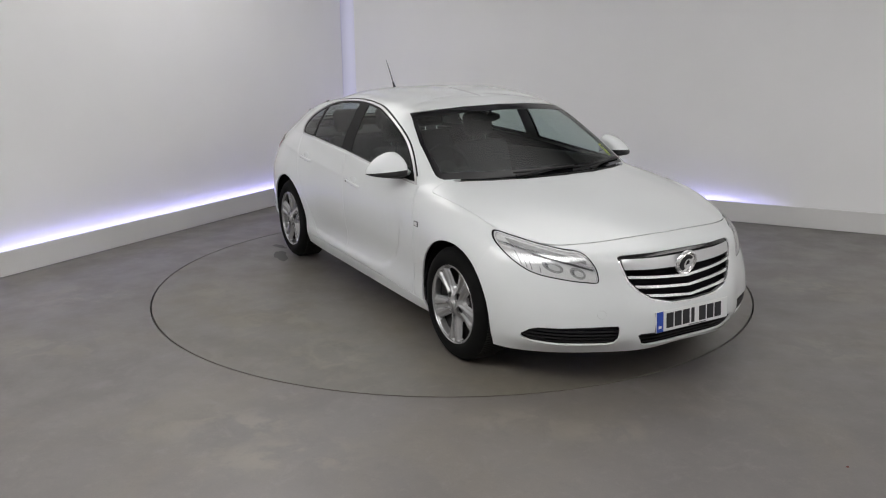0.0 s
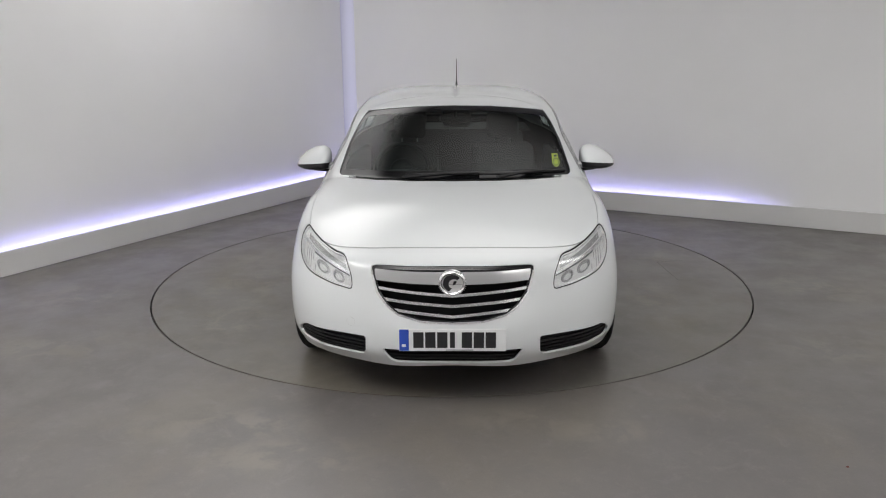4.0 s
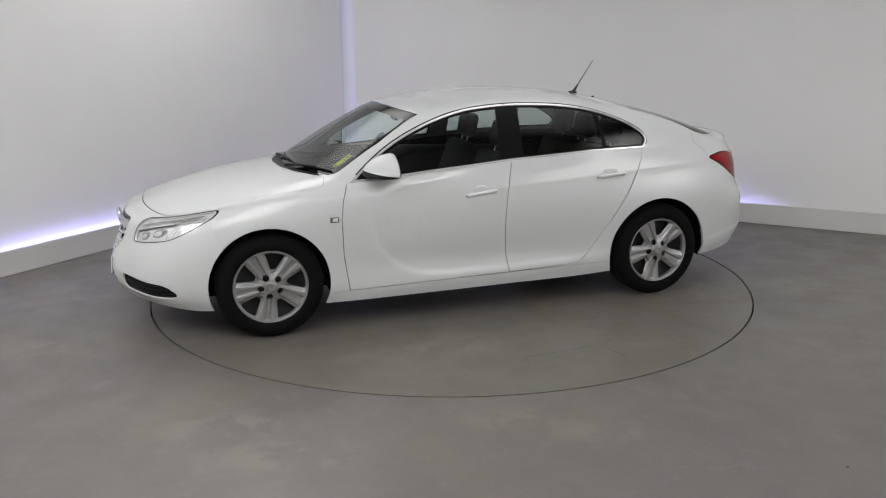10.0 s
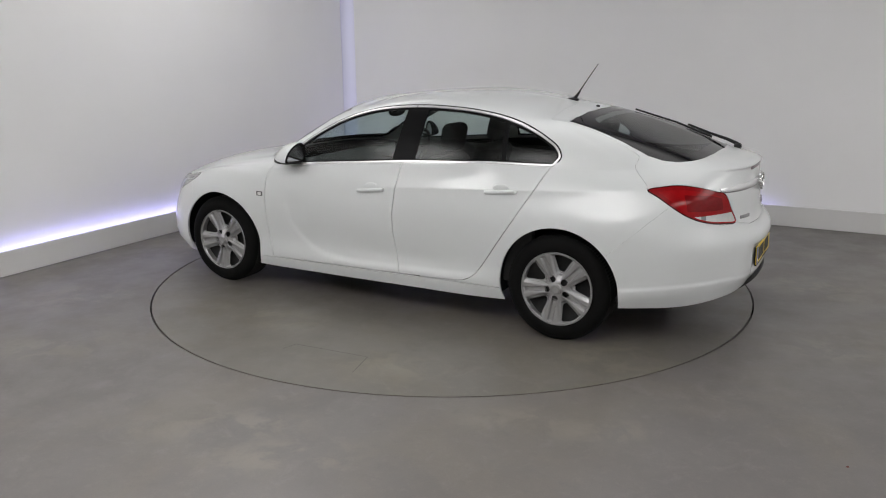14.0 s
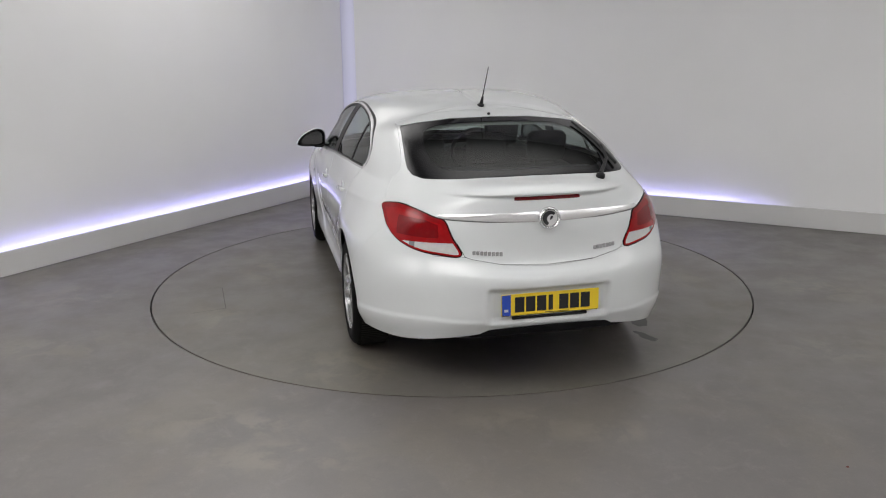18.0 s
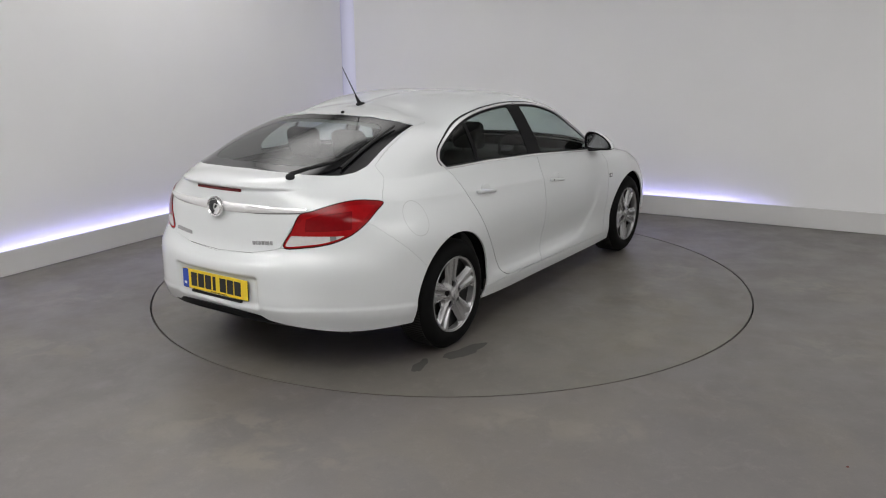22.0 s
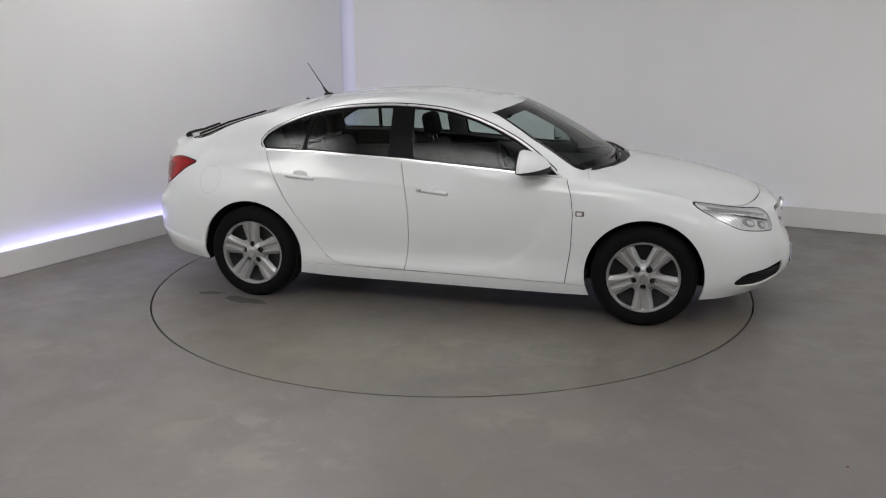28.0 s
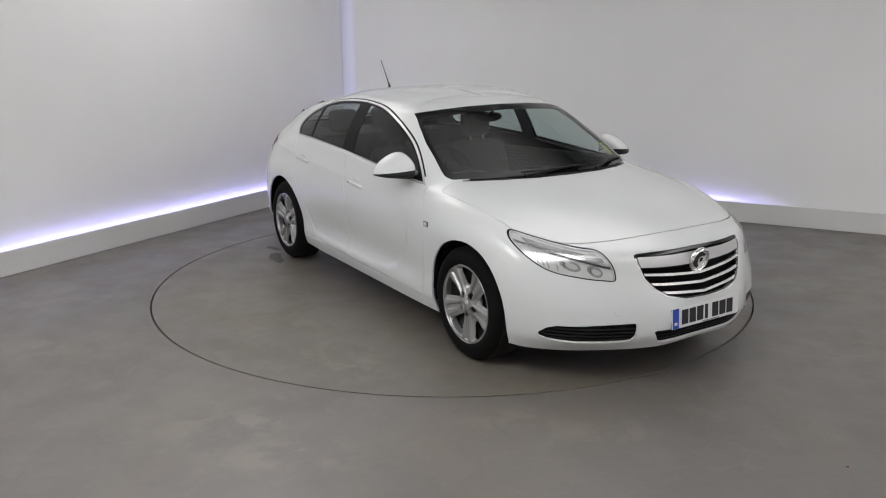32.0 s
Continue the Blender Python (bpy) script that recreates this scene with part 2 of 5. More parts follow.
def lathe(profile, segments=48):
    """Rings about the y axis from (radius, y) pairs."""
    bm = bmesh.new()
    rows = []
    for r, y in profile:
        rows.append([bm.verts.new((r * math.cos(a), y, r * math.sin(a)))
                     for a in (2 * math.pi * k / segments for k in range(segments))])
    for a, b in zip(rows, rows[1:]):
        for k in range(segments):
            bm.faces.new((a[k], a[(k + 1) % segments], b[(k + 1) % segments], b[k]))
    return bm


def tube(points, radius, sides=8, closed=False, taper=1.0):
    bm = bmesh.new()
    pts = [Vector(p) for p in points]
    n = len(pts)
    rows = []
    for i, p in enumerate(pts):
        a = pts[(i - 1) % n] if closed or i else pts[i]
        b = pts[(i + 1) % n] if closed or i < n - 1 else pts[i]
        d = (b - a).normalized()
        up = Vector((0, 0, 1)) if abs(d.z) < 0.95 else Vector((1, 0, 0))
        s = d.cross(up).normalized()
        t = s.cross(d)
        r = radius * (1 + (taper - 1) * i / max(1, n - 1))
        rows.append([bm.verts.new(p + (s * math.cos(q) + t * math.sin(q)) * r)
                     for q in (2 * math.pi * k / sides for k in range(sides))])
    pairs = list(zip(rows, rows[1:])) + ([(rows[-1], rows[0])] if closed else [])
    for a, b in pairs:
        for k in range(sides):
            bm.faces.new((a[k], a[(k + 1) % sides], b[(k + 1) % sides], b[k]))
    if not closed:
        bm.faces.new(rows[0])
        bm.faces.new(rows[-1])
    return bm


def prism(outline, thick, m, bevel=0.0):
    """A flat outline (a, b) in the local xy plane, thick along local z, placed by m."""
    bm = bmesh.new()
    vs = [bm.verts.new((a, b, 0)) for a, b in outline]
    f = bm.faces.new(vs)
    ext = bmesh.ops.extrude_face_region(bm, geom=[f])
    bmesh.ops.translate(bm, verts=[v for v in ext["geom"] if isinstance(v, bmesh.types.BMVert)], vec=(0, 0, thick))
    if bevel:
        bmesh.ops.recalc_face_normals(bm, faces=bm.faces)
        edges = [e for e in bm.edges if all(v.co.z > thick * 0.9 for v in e.verts)]
        bmesh.ops.bevel(bm, geom=edges, offset=bevel, segments=2, affect="EDGES", profile=0.5)
    bmesh.ops.transform(bm, matrix=m, verts=bm.verts)
    return bm


# ---- room ----
CORNER = Vector((-1.308, 4.085, 0))
LEFT_DIR = Vector((-2.165, -3.906, 0)).normalized()
RIGHT_DIR = Vector((2.457, -1.290, 0)).normalized()
TABLE_R = 2.2416
SKIRT_H = 0.202
GAP = 0.085


def floor_with_hole():
    bm = bmesh.new()
    n = 192
    rings = []
    for r in (TABLE_R + 0.0065, 2.6, 3.4, 5.0, 9.0, 14.0):
        rings.append([bm.verts.new((r * math.cos(2 * math.pi * k / n), r * math.sin(2 * math.pi * k / n), 0)) for k in range(n)])
    low = [bm.verts.new((v.co.x, v.co.y, -0.05)) for v in rings[0]]
    for a, b in zip([low] + rings, rings):
        for k in range(n):
            bm.faces.new((a[k], a[(k + 1) % n], b[(k + 1) % n], b[k]))
    return bm


floor = part("floor", floor_with_hole(), M_FLOOR, None)
tagged(floor, "grey painted concrete floor with pale scuffs", "floor", kind="structure")
pit = part("turntable_pit", bm_cyl(TABLE_R + 0.05, 0.02, pose(0, 0, -0.06), 96), M_DARK, None)
tagged(pit, "dark pit beneath the turntable", "pit", kind="structure")


def wall_from(name, p0, p1, inner, height, thick, label):
    """A wall whose inner face runs from p0 to p1; inner points into the room."""
    d = (p1 - p0).normalized()
    ang = math.degrees(math.atan2(d.y, d.x))
    sgn = 1 if Vector((-d.y, d.x, 0)).dot(inner) > 0 else -1
    y0, y1 = (-thick, 0) if sgn > 0 else (0, thick)
    ob = part(name, bm_box(0, (p1 - p0).length, y0, y1, 0, height), M_WALL, None)
    ob.matrix_world = pose(p0.x, p0.y, 0, 0, 0, ang)
    return tagged(ob, label, "wall", kind="structure")


IN_L = Vector((-LEFT_DIR.y, LEFT_DIR.x, 0))
IN_L = IN_L if IN_L.dot(-CORNER) > 0 else -IN_L
IN_R = Vector((-RIGHT_DIR.y, RIGHT_DIR.x, 0))
IN_R = IN_R if IN_R.dot(-CORNER) > 0 else -IN_R
# the wall faces stand behind the skirting by the width of the light gap
WALL_CORNER = CORNER - IN_L * GAP - IN_R * GAP
L_END, R_END = WALL_CORNER + LEFT_DIR * 13.0, WALL_CORNER + RIGHT_DIR * 11.0
NOTCH_L, NOTCH_R = 0.010, 0.195
wall_from("wall_left", WALL_CORNER + LEFT_DIR * NOTCH_L, L_END, IN_L, CEILING_Z, 0.15, "smooth matt white painted wall")
wall_from("wall_right", WALL_CORNER + RIGHT_DIR * NOTCH_R, R_END, IN_R, CEILING_Z, 0.15, "smooth matt white painted wall")
wall_from("wall_back", R_END, R_END + LEFT_DIR * 13.0, -RIGHT_DIR, CEILING_Z, 0.15, "plain white wall behind the camera")
wall_from("wall_side", L_END, L_END + RIGHT_DIR * 11.0, -LEFT_DIR, CEILING_Z, 0.15, "plain white wall behind the camera")
ceil = part("ceiling", bm_box(-16, 16, -16, 16, CEILING_Z, CEILING_Z + 0.1), M_CEIL, None)
tagged(ceil, "plain light grey ceiling", "ceiling", kind="structure")

# corner light: a strip set back in the notch between the walls
cang = math.degrees(math.atan2(RIGHT_DIR.y, RIGHT_DIR.x))
strip = part("corner_light_strip", bm_box(-0.14, 0.24, -0.006, 0.006, 0.0, CEILING_Z), M_LED_CORNER, None)
set_back = WALL_CORNER - IN_R * 0.04
strip.matrix_world = pose(set_back.x, set_back.y, 0, 0, 0, cang)
tagged(strip, "glowing violet-white light strip in the wall corner", "light strip")


def skirting(name, p0, d, inner, length, lit):
    ang = math.degrees(math.atan2(d.y, d.x))
    side = 1 if Vector((-d.y, d.x, 0)).dot(inner) > 0 else -1
    ys = sorted((0, -side * 0.020))
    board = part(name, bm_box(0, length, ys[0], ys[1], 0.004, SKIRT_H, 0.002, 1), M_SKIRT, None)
    board.matrix_world = pose(p0.x, p0.y, 0, 0, 0, ang)
    tagged(board, "white painted skirting board standing off the wall", "skirting", kind="structure")
    if lit:
        ys = sorted((-side * 0.024, -side * 0.044))
        led = part(name + "_led", bm_box(0.03, lit, ys[0], ys[1], SKIRT_H - 0.03, SKIRT_H - 0.018), M_LED, board,
                   "violet-white strip of small lights")
    return board


skirting("skirting_left", CORNER, LEFT_DIR, IN_L, (Vector((-3.574, -0.006, 0)) - CORNER).length, 4.655)
RIGHT_LIT = (Vector((3.18, 1.77, 0)) - CORNER).length
skirting("skirting_right", CORNER, RIGHT_DIR, IN_R, 9.5, RIGHT_LIT + 0.2)

# ceiling lamps
def diffuser_mat(strength):
    """A lit sheet, brightest in its middle where the tubes are."""
    m = bpy.data.materials.new("lit_diffuser")
    m.use_nodes = True
    nt = m.node_tree
    nt.nodes.clear()
    out = nt.nodes.new("ShaderNodeOutputMaterial")
    em = nt.nodes.new("ShaderNodeEmission")
    em.inputs["Color"].default_value = (1.0, 0.982, 0.968, 1)
    tc = nt.nodes.new("ShaderNodeTexCoord")
    sep = nt.nodes.new("ShaderNodeSeparateXYZ")
    nt.links.new(tc.outputs["Generated"], sep.inputs[0])
    prod = None
    for axis in ("X", "Y"):
        sub = nt.nodes.new("ShaderNodeMath")
        sub.operation = "SUBTRACT"
        sub.inputs[1].default_value = 0.5
        nt.links.new(sep.outputs[axis], sub.inputs[0])
        ab = nt.nodes.new("ShaderNodeMath")
        ab.operation = "ABSOLUTE"
        nt.links.new(sub.outputs[0], ab.inputs[0])
        mr = nt.nodes.new("ShaderNodeMapRange")
        mr.interpolation_type = "SMOOTHSTEP"
        for key, v in (("From Min", 0.10), ("From Max", 0.5), ("To Min", 1.0), ("To Max", 0.04)):
            mr.inputs[key].default_value = v
        nt.links.new(ab.outputs[0], mr.inputs["Value"])
        if prod is None:
            prod = mr.outputs["Result"]
        else:
            mu = nt.nodes.new("ShaderNodeMath")
            mu.operation = "MULTIPLY"
            nt.links.new(prod, mu.inputs[0])
            nt.links.new(mr.outputs["Result"], mu.inputs[1])
            prod = mu.outputs[0]
    fin = nt.nodes.new("ShaderNodeMath")
    fin.operation = "MULTIPLY"
    fin.inputs[1].default_value = strength
    nt.links.new(prod, fin.inputs[0])
    nt.links.new(fin.outputs[0], em.inputs["Strength"])
    nt.links.new(em.outputs[0], out.inputs[0])
    return m


for lx, ly, lw, ld, turn_deg, strength in LAMPS:
    lamp = new("ceiling_lamp")
    lamp.matrix_world = pose(lx, ly, CEILING_Z - 0.12, 0, 0, turn_deg)
    tagged(lamp, "wide soft ceiling lamp with a lit fabric diffuser", "lamp", "ceiling lamps")
    part("lamp_tray", bm_box(-lw, lw, -ld, ld, 0.01, 0.12, 0.006), M_CEIL, lamp)
    part("lamp_diffuser", bm_box(-lw + 0.01, lw - 0.01, -ld + 0.01, ld - 0.01, -0.004, 0.006), diffuser_mat(strength), lamp, "lit white fabric")

# turntable top: turns with the car on it
table = new("turntable")
tagged(table, "round grey turntable top flush with the floor", "turntable")


def disc():
    bm = bmesh.new()
    n = 192
    mid = bm.verts.new((0, 0, 0))
    rings = [[bm.verts.new((r * math.cos(2 * math.pi * k / n), r * math.sin(2 * math.pi * k / n), z)) for k in range(n)]
             for r, z in ((1.0, 0), (TABLE_R - 0.006, 0), (TABLE_R - 0.006, -0.05))]
    for k in range(n):
        bm.faces.new((mid, rings[0][k], rings[0][(k + 1) % n]))
    for a, b in zip(rings, rings[1:]):
        for k in range(n):
            bm.faces.new((a[k], a[(k + 1) % n], b[(k + 1) % n], b[k]))
    return bm


part("top_plate", disc(), M_DISC, table)

# ---- car body surface ----
AX, AY = -0.1141, -0.0433   # the table's axis in the car's own coordinates
car = new("car")
tagged(car, "clean white five-door hatchback car parked on the turntable", "car")


def set_off(ob):
    ob.location = (-AX, -AY, 0)
    return ob


def roof_z(x):
    return float(np.interp(x, (-1.30, -1.2, -1.1, -0.9, -0.65, -0.35, -0.05, 0.2, 0.35, 0.45),
                           (1.358, 1.382, 1.404, 1.434, 1.456, 1.463, 1.451, 1.424, 1.400, 1.378)))


# rings of the half body from the sill up to the roof's middle; in each: nose, round the corner, along the side, to the tail
RING_A = [(2.265, 0, .235), (2.252, .29, .23), (2.155, .47, .22), (1.99, .69, .21), (1.79, .83, .20), (1.37, .865, .19), (.95, .868, .18), (.35, .868, .182),
          (-.25, .868, .188), (-.85, .868, .196), (-1.37, .868, .23), (-1.80, .85, .265), (-2.12, .70, .29), (-2.30, .52, .335), (-2.37, .26, .37), (-2.385, 0, .38)]
RING_B = [(2.320, 0, .32), (2.306, .29, .315), (2.228, .46, .31), (2.072, .705, .30), (1.83, .86, .29), (1.37, .90, .28), (.95, .893, .262), (.35, .891, .265),
          (-.25, .891, .27), (-.85, .893, .28), (-1.37, .905, .31), (-1.83, .875, .34), (-2.18, .70, .40), (-2.345, .50, .43), (-2.40, .26, .44), (-2.415, 0, .44)]
RING_C = [(2.324, 0, .43), (2.310, .29, .43), (2.226, .46, .43), (2.064, .716, .43), (1.84, .872, .42), (1.37, .915, .42), (.95, .896, .41), (.35, .880, .40),
          (-.25, .880, .40), (-.85, .893, .41), (-1.37, .92, .43), (-1.83, .885, .45), (-2.18, .71, .50), (-2.345, .50, .52), (-2.405, .26, .53), (-2.42, 0, .53)]
RING_D = [(2.272, 0, .60), (2.250, .28, .60), (2.172, .48, .60), (2.012, .714, .60), (1.82, .862, .60), (1.37, .93, .60), (.95, .912, .58), (.35, .902, .57),
          (-.25, .902, .57), (-.85, .908, .58), (-1.37, .932, .60), (-1.83, .885, .61), (-2.17, .72, .64), (-2.33, .50, .655), (-2.40, .26, .655), (-2.42, 0, .65)]
RING_E = [(2.220, 0, .735), (2.204, .26, .735), (2.12, .49, .73), (1.95, .70, .73), (1.76, .83, .735), (1.37, .922, .74), (.95, .912, .73), (.35, .905, .72),
          (-.25, .905, .72), (-.85, .908, .735), (-1.37, .922, .745), (-1.83, .872, .75), (-2.13, .70, .755), (-2.285, .48, .745), (-2.35, .25, .71), (-2.365, 0, .70)]
RING_F = [(2.12, 0, .79), (2.105, .25, .788), (2.03, .49, .775), (1.87, .67, .785), (1.66, .79, .82), (1.36, .87, .86), (.95, .89, .86), (.35, .892, .855),
          (-.25, .888, .865), (-.85, .88, .885), (-1.37, .862, .90), (-1.84, .80, .90), (-2.08, .70, .90), (-2.245, .49, .925), (-2.318, .25, .925), (-2.338, 0, .92)]
RING_G = [(1.75, 0, .905), (1.74, .25, .90), (1.70, .47, .885), (1.60, .63, .878), (1.45, .745, .885), (1.22, .825, .905), (.93, .862, .905), (.33, .878, .925),
          (-.25, .868, .95), (-.86, .853, .975), (-1.36, .83, .98), (-1.80, .765, .97), (-2.04, .665, .99), (-2.17, .50, 1.03), (-2.288, .25, 1.062), (-2.308, 0, 1.07)]
RING_H = [(1.16, 0, .99), (1.145, .25, .988), (1.09, .47, .985), (1.0, .63, .98), (.945, .735, .972), (.90, .80, .955), (.85, .838, .937), (.30, .862, .975),
          (-.25, .852, 1.02), (-.87, .83, 1.05), (-1.30, .785, 1.055), (-1.70, .71, 1.06), (-1.93, .60, 1.095), (-2.03, .47, 1.108), (-2.075, .25, 1.112), (-2.085, 0, 1.112)]
RING_I = [(.80, 0, 1.21), (.785, .25, 1.205), (.74, .45, 1.19), (.68, .60, 1.175), (.645, .685, 1.163), (.575, .735, 1.15), (.50, .765, 1.14), (.14, .768, 1.19),
          (-.28, .762, 1.215), (-.80, .755, 1.215), (-1.24, .735, 1.175), (-1.50, .665, 1.19), (-1.64, .585, 1.215), (-1.67, .47, 1.235), (-1.69, .25, 1.247), (-1.695, 0, 1.25)]
RING_J = [(.45, 0, 1.378), (.435, .25, 1.372), (.385, .45, 1.355), (.345, .56, 1.342), (.325, .607, 1.333), (.27, .645, 1.33), (.17, .665, 1.342), (-.02, .648, 1.376),
          (-.33, .63, 1.395), (-.74, .64, 1.37), (-1.10, .672, 1.28), (-1.22, .605, 1.30), (-1.275, .553, 1.315), (-1.285, .45, 1.332), (-1.292, .25, 1.352), (-1.295, 0, 1.358)]
RING_K = [(.30, 0, 1.411), (.29, .22, 1.407), (.26, .38, 1.395), (.235, .46, 1.385), (.215, .50, 1.378), (.17, .53, 1.38), (.09, .545, 1.395), (-.07, .535, 1.418),
          (-.34, .525, 1.433), (-.72, .52, 1.415), (-1.02, .515, 1.36), (-1.12, .49, 1.345), (-1.16, .45, 1.348), (-1.175, .37, 1.362), (-1.18, .21, 1.378), (-1.185, 0, 1.383)]
SPINE = (.25, .23, .20, .17, .14, .10, .03, -.12, -.36, -.68, -.93, -1.0, -1.05, -1.08, -1.10, -1.12)
RING_L = [(x, 0.0, roof_z(x)) for x in SPINE]
RINGS = [RING_A, RING_B, RING_C, RING_D, RING_E, RING_F, RING_G, RING_H, RING_I, RING_J, RING_K, RING_L]
V_BELT, V_RAIL = 7, 9     # the ring at the foot of the windows, and the one at the roof's edge


def glide(points, sub, before=None, after=None):
    """A smooth line through points (n, 3), sub steps a span; before and after are the points past the ends."""
    p = np.asarray(points, float)
    ends = [p[:1] * 2 - p[1:2] if before is None else np.array([before]), p, p[-1:] * 2 - p[-2:-1] if after is None else np.array([after])]
    q = np.concatenate(ends)
    chord = np.maximum(np.linalg.norm(np.diff(q, axis=0), axis=1), 1e-5) ** 0.75
    out = []
    subs = sub if isinstance(sub, list) else [sub] * (len(q) - 3)
    for i in range(1, len(q) - 2):
        d0, d1, d2 = chord[i - 1], chord[i], chord[i + 1]
        m1 = ((q[i] - q[i - 1]) / d0 - (q[i + 1] - q[i - 1]) / (d0 + d1) + (q[i + 1] - q[i]) / d1) * d1
        m2 = ((q[i + 1] - q[i]) / d1 - (q[i + 2] - q[i]) / (d1 + d2) + (q[i + 2] - q[i + 1]) / d2) * d1
        for s in range(subs[i - 1]):
            t = s / subs[i - 1]
            out.append((2 * t ** 3 - 3 * t * t + 1) * q[i] + (t ** 3 - 2 * t * t + t) * m1 + (-2 * t ** 3 + 3 * t * t) * q[i + 1] + (t ** 3 - t * t) * m2)
    out.append(q[-2])
    return np.array(out)


SUB_V = 14
SUB_U = [18] * 5 + [40] * 5 + [18] * 5      # finer along the doors
MIRROR = np.array([1.0, -1.0, 1.0])
fine = []
for ring in RINGS:
    r = np.array(ring, float)
    fine.append(glide(r, SUB_U, r[1] * MIRROR, r[-2] * MIRROR))
fine = np.array(fine)                                  # ring, column, xyz
cols = []
for j in range(fine.shape[1]):
    line = fine[:, j]
    low = glide(line[:V_BELT + 1], SUB_V)
    high = glide(line[V_BELT:], SUB_V, None, line[-2] * MIRROR)
    cols.append(np.concatenate([low, high[1:]]))
GRID = np.array(cols)                                  # column, row, xyz
GRID[0, :, 1] = GRID[-1, :, 1] = 0
NU, NV = GRID.shape[:2]


def smooth01(t):
    t = np.clip(t, 0, 1)
    return t * t * (3 - 2 * t)


def outward(grid):
    """Unit normals of the skin, pointing out of the body."""
    du, dv = np.gradient(grid, axis=0), np.gradient(grid, axis=1)
    du[0], du[-1] = (0, 1, 0), (0, -1, 0)
    n = np.cross(du, dv)
    n /= np.maximum(np.linalg.norm(n, axis=2, keepdims=True), 1e-9)
    if n[NU // 2, 20, 1] < 0:
        n = -n
    n[:, -1] = (0, 0, 1)
    return n


def press(grid):
    """Forms pressed into the skin: the plate's recess, the blade along the doors, the shoulder crease, the spoiler's lip, the bumper's shelf."""
    x, y, z = grid[..., 0].copy(), grid[..., 1].copy(), grid[..., 2].copy()
    n0 = outward(grid)
    rear = (x < -2.2)
    depth = smooth01((.335 - np.abs(y)) / .035) * smooth01((.600 - z) / .012) * smooth01((z - .405) / .05)
    grid[..., 0] += np.where(rear, 0.022 * depth, 0)
    blade_z = np.interp(x, BLADE_X, BLADE_Z)
    steps = np.linspace(-1, 1, 401)
    slope = np.gradient(np.interp(steps, BLADE_X, BLADE_Z), 0.005)
    d = (z - blade_z) / np.sqrt(1 + np.interp(x, steps, slope) ** 2)
    along = smooth01((.80 - x) / .12) * smooth01((x + 1.0) / .3)
    grid[..., 1] -= np.where((y > .5) & (z < .82), 0.0095 * along * smooth01((d + .012) / .045) * smooth01((.46 - d) / .40) * smooth01((.80 - z) / .14), 0)
    # the shoulder crease from the tail light to the front door's handle
    crease = np.interp(x, (-1.85, -1.5, -.98, -.25, .2), (.958, .938, .907, .864, .848))
    here = smooth01((.10 - x) / .35) * smooth01((x + 1.86) / .12) * (y > .45)
    grid[..., 1] += here * .0062 * np.exp(-np.abs(z - crease) / .045)
    # the spoiler's lip over the brake light
    lip = np.where(z > 1.058, np.exp(-((z - 1.058) / .035) ** 2), np.exp(-((z - 1.058) / .009) ** 2)) * smooth01((x + 2.08) / -.16)
    grid[..., 0] -= 0.024 * lip * smooth01((.62 - np.abs(y)) / .2)
    # the shelf low round the rear bumper
    shelf = np.interp(x, (-2.42, -2.30, -2.10, -1.76), (.436, .446, .425, .385))
    out = .0055 * smooth01((shelf + .008 - z) / .026) * smooth01((-1.70 - x) / .08) * smooth01((np.abs(y) - .22) / .20)
    grid[..., :2] += n0[..., :2] * out[..., None]
    return grid


BLADE_X = (-.9, -.6, -.2, .2, .40, .52, .62, .69, .73)
BLADE_Z = (.335, .315, .305, .302, .32, .365, .44, .53, .64)
GRID = press(GRID)
NORM = outward(GRID)
idx = np.arange(NU * NV).reshape(NU, NV)
a, b, c, d = idx[:-1, :-1].ravel(), idx[1:, :-1].ravel(), idx[1:, 1:].ravel(), idx[:-1, 1:].ravel()
uu, vv = np.meshgrid(np.arange(NU), np.arange(NV) / SUB_V, indexing="ij")
# vertex attributes: x y z, normal, column, row
ATTR = np.concatenate([GRID.reshape(-1, 3), NORM.reshape(-1, 3), uu.reshape(-1, 1), vv.reshape(-1, 1)], axis=1)
TRIS = np.concatenate([np.stack([a, b, c], 1), np.stack([a, c, d], 1)])
BODY = (ATTR, TRIS)


def compact(att, tri):
    used, inv = np.unique(tri, return_inverse=True)
    return att[used], inv.reshape(-1, 3)


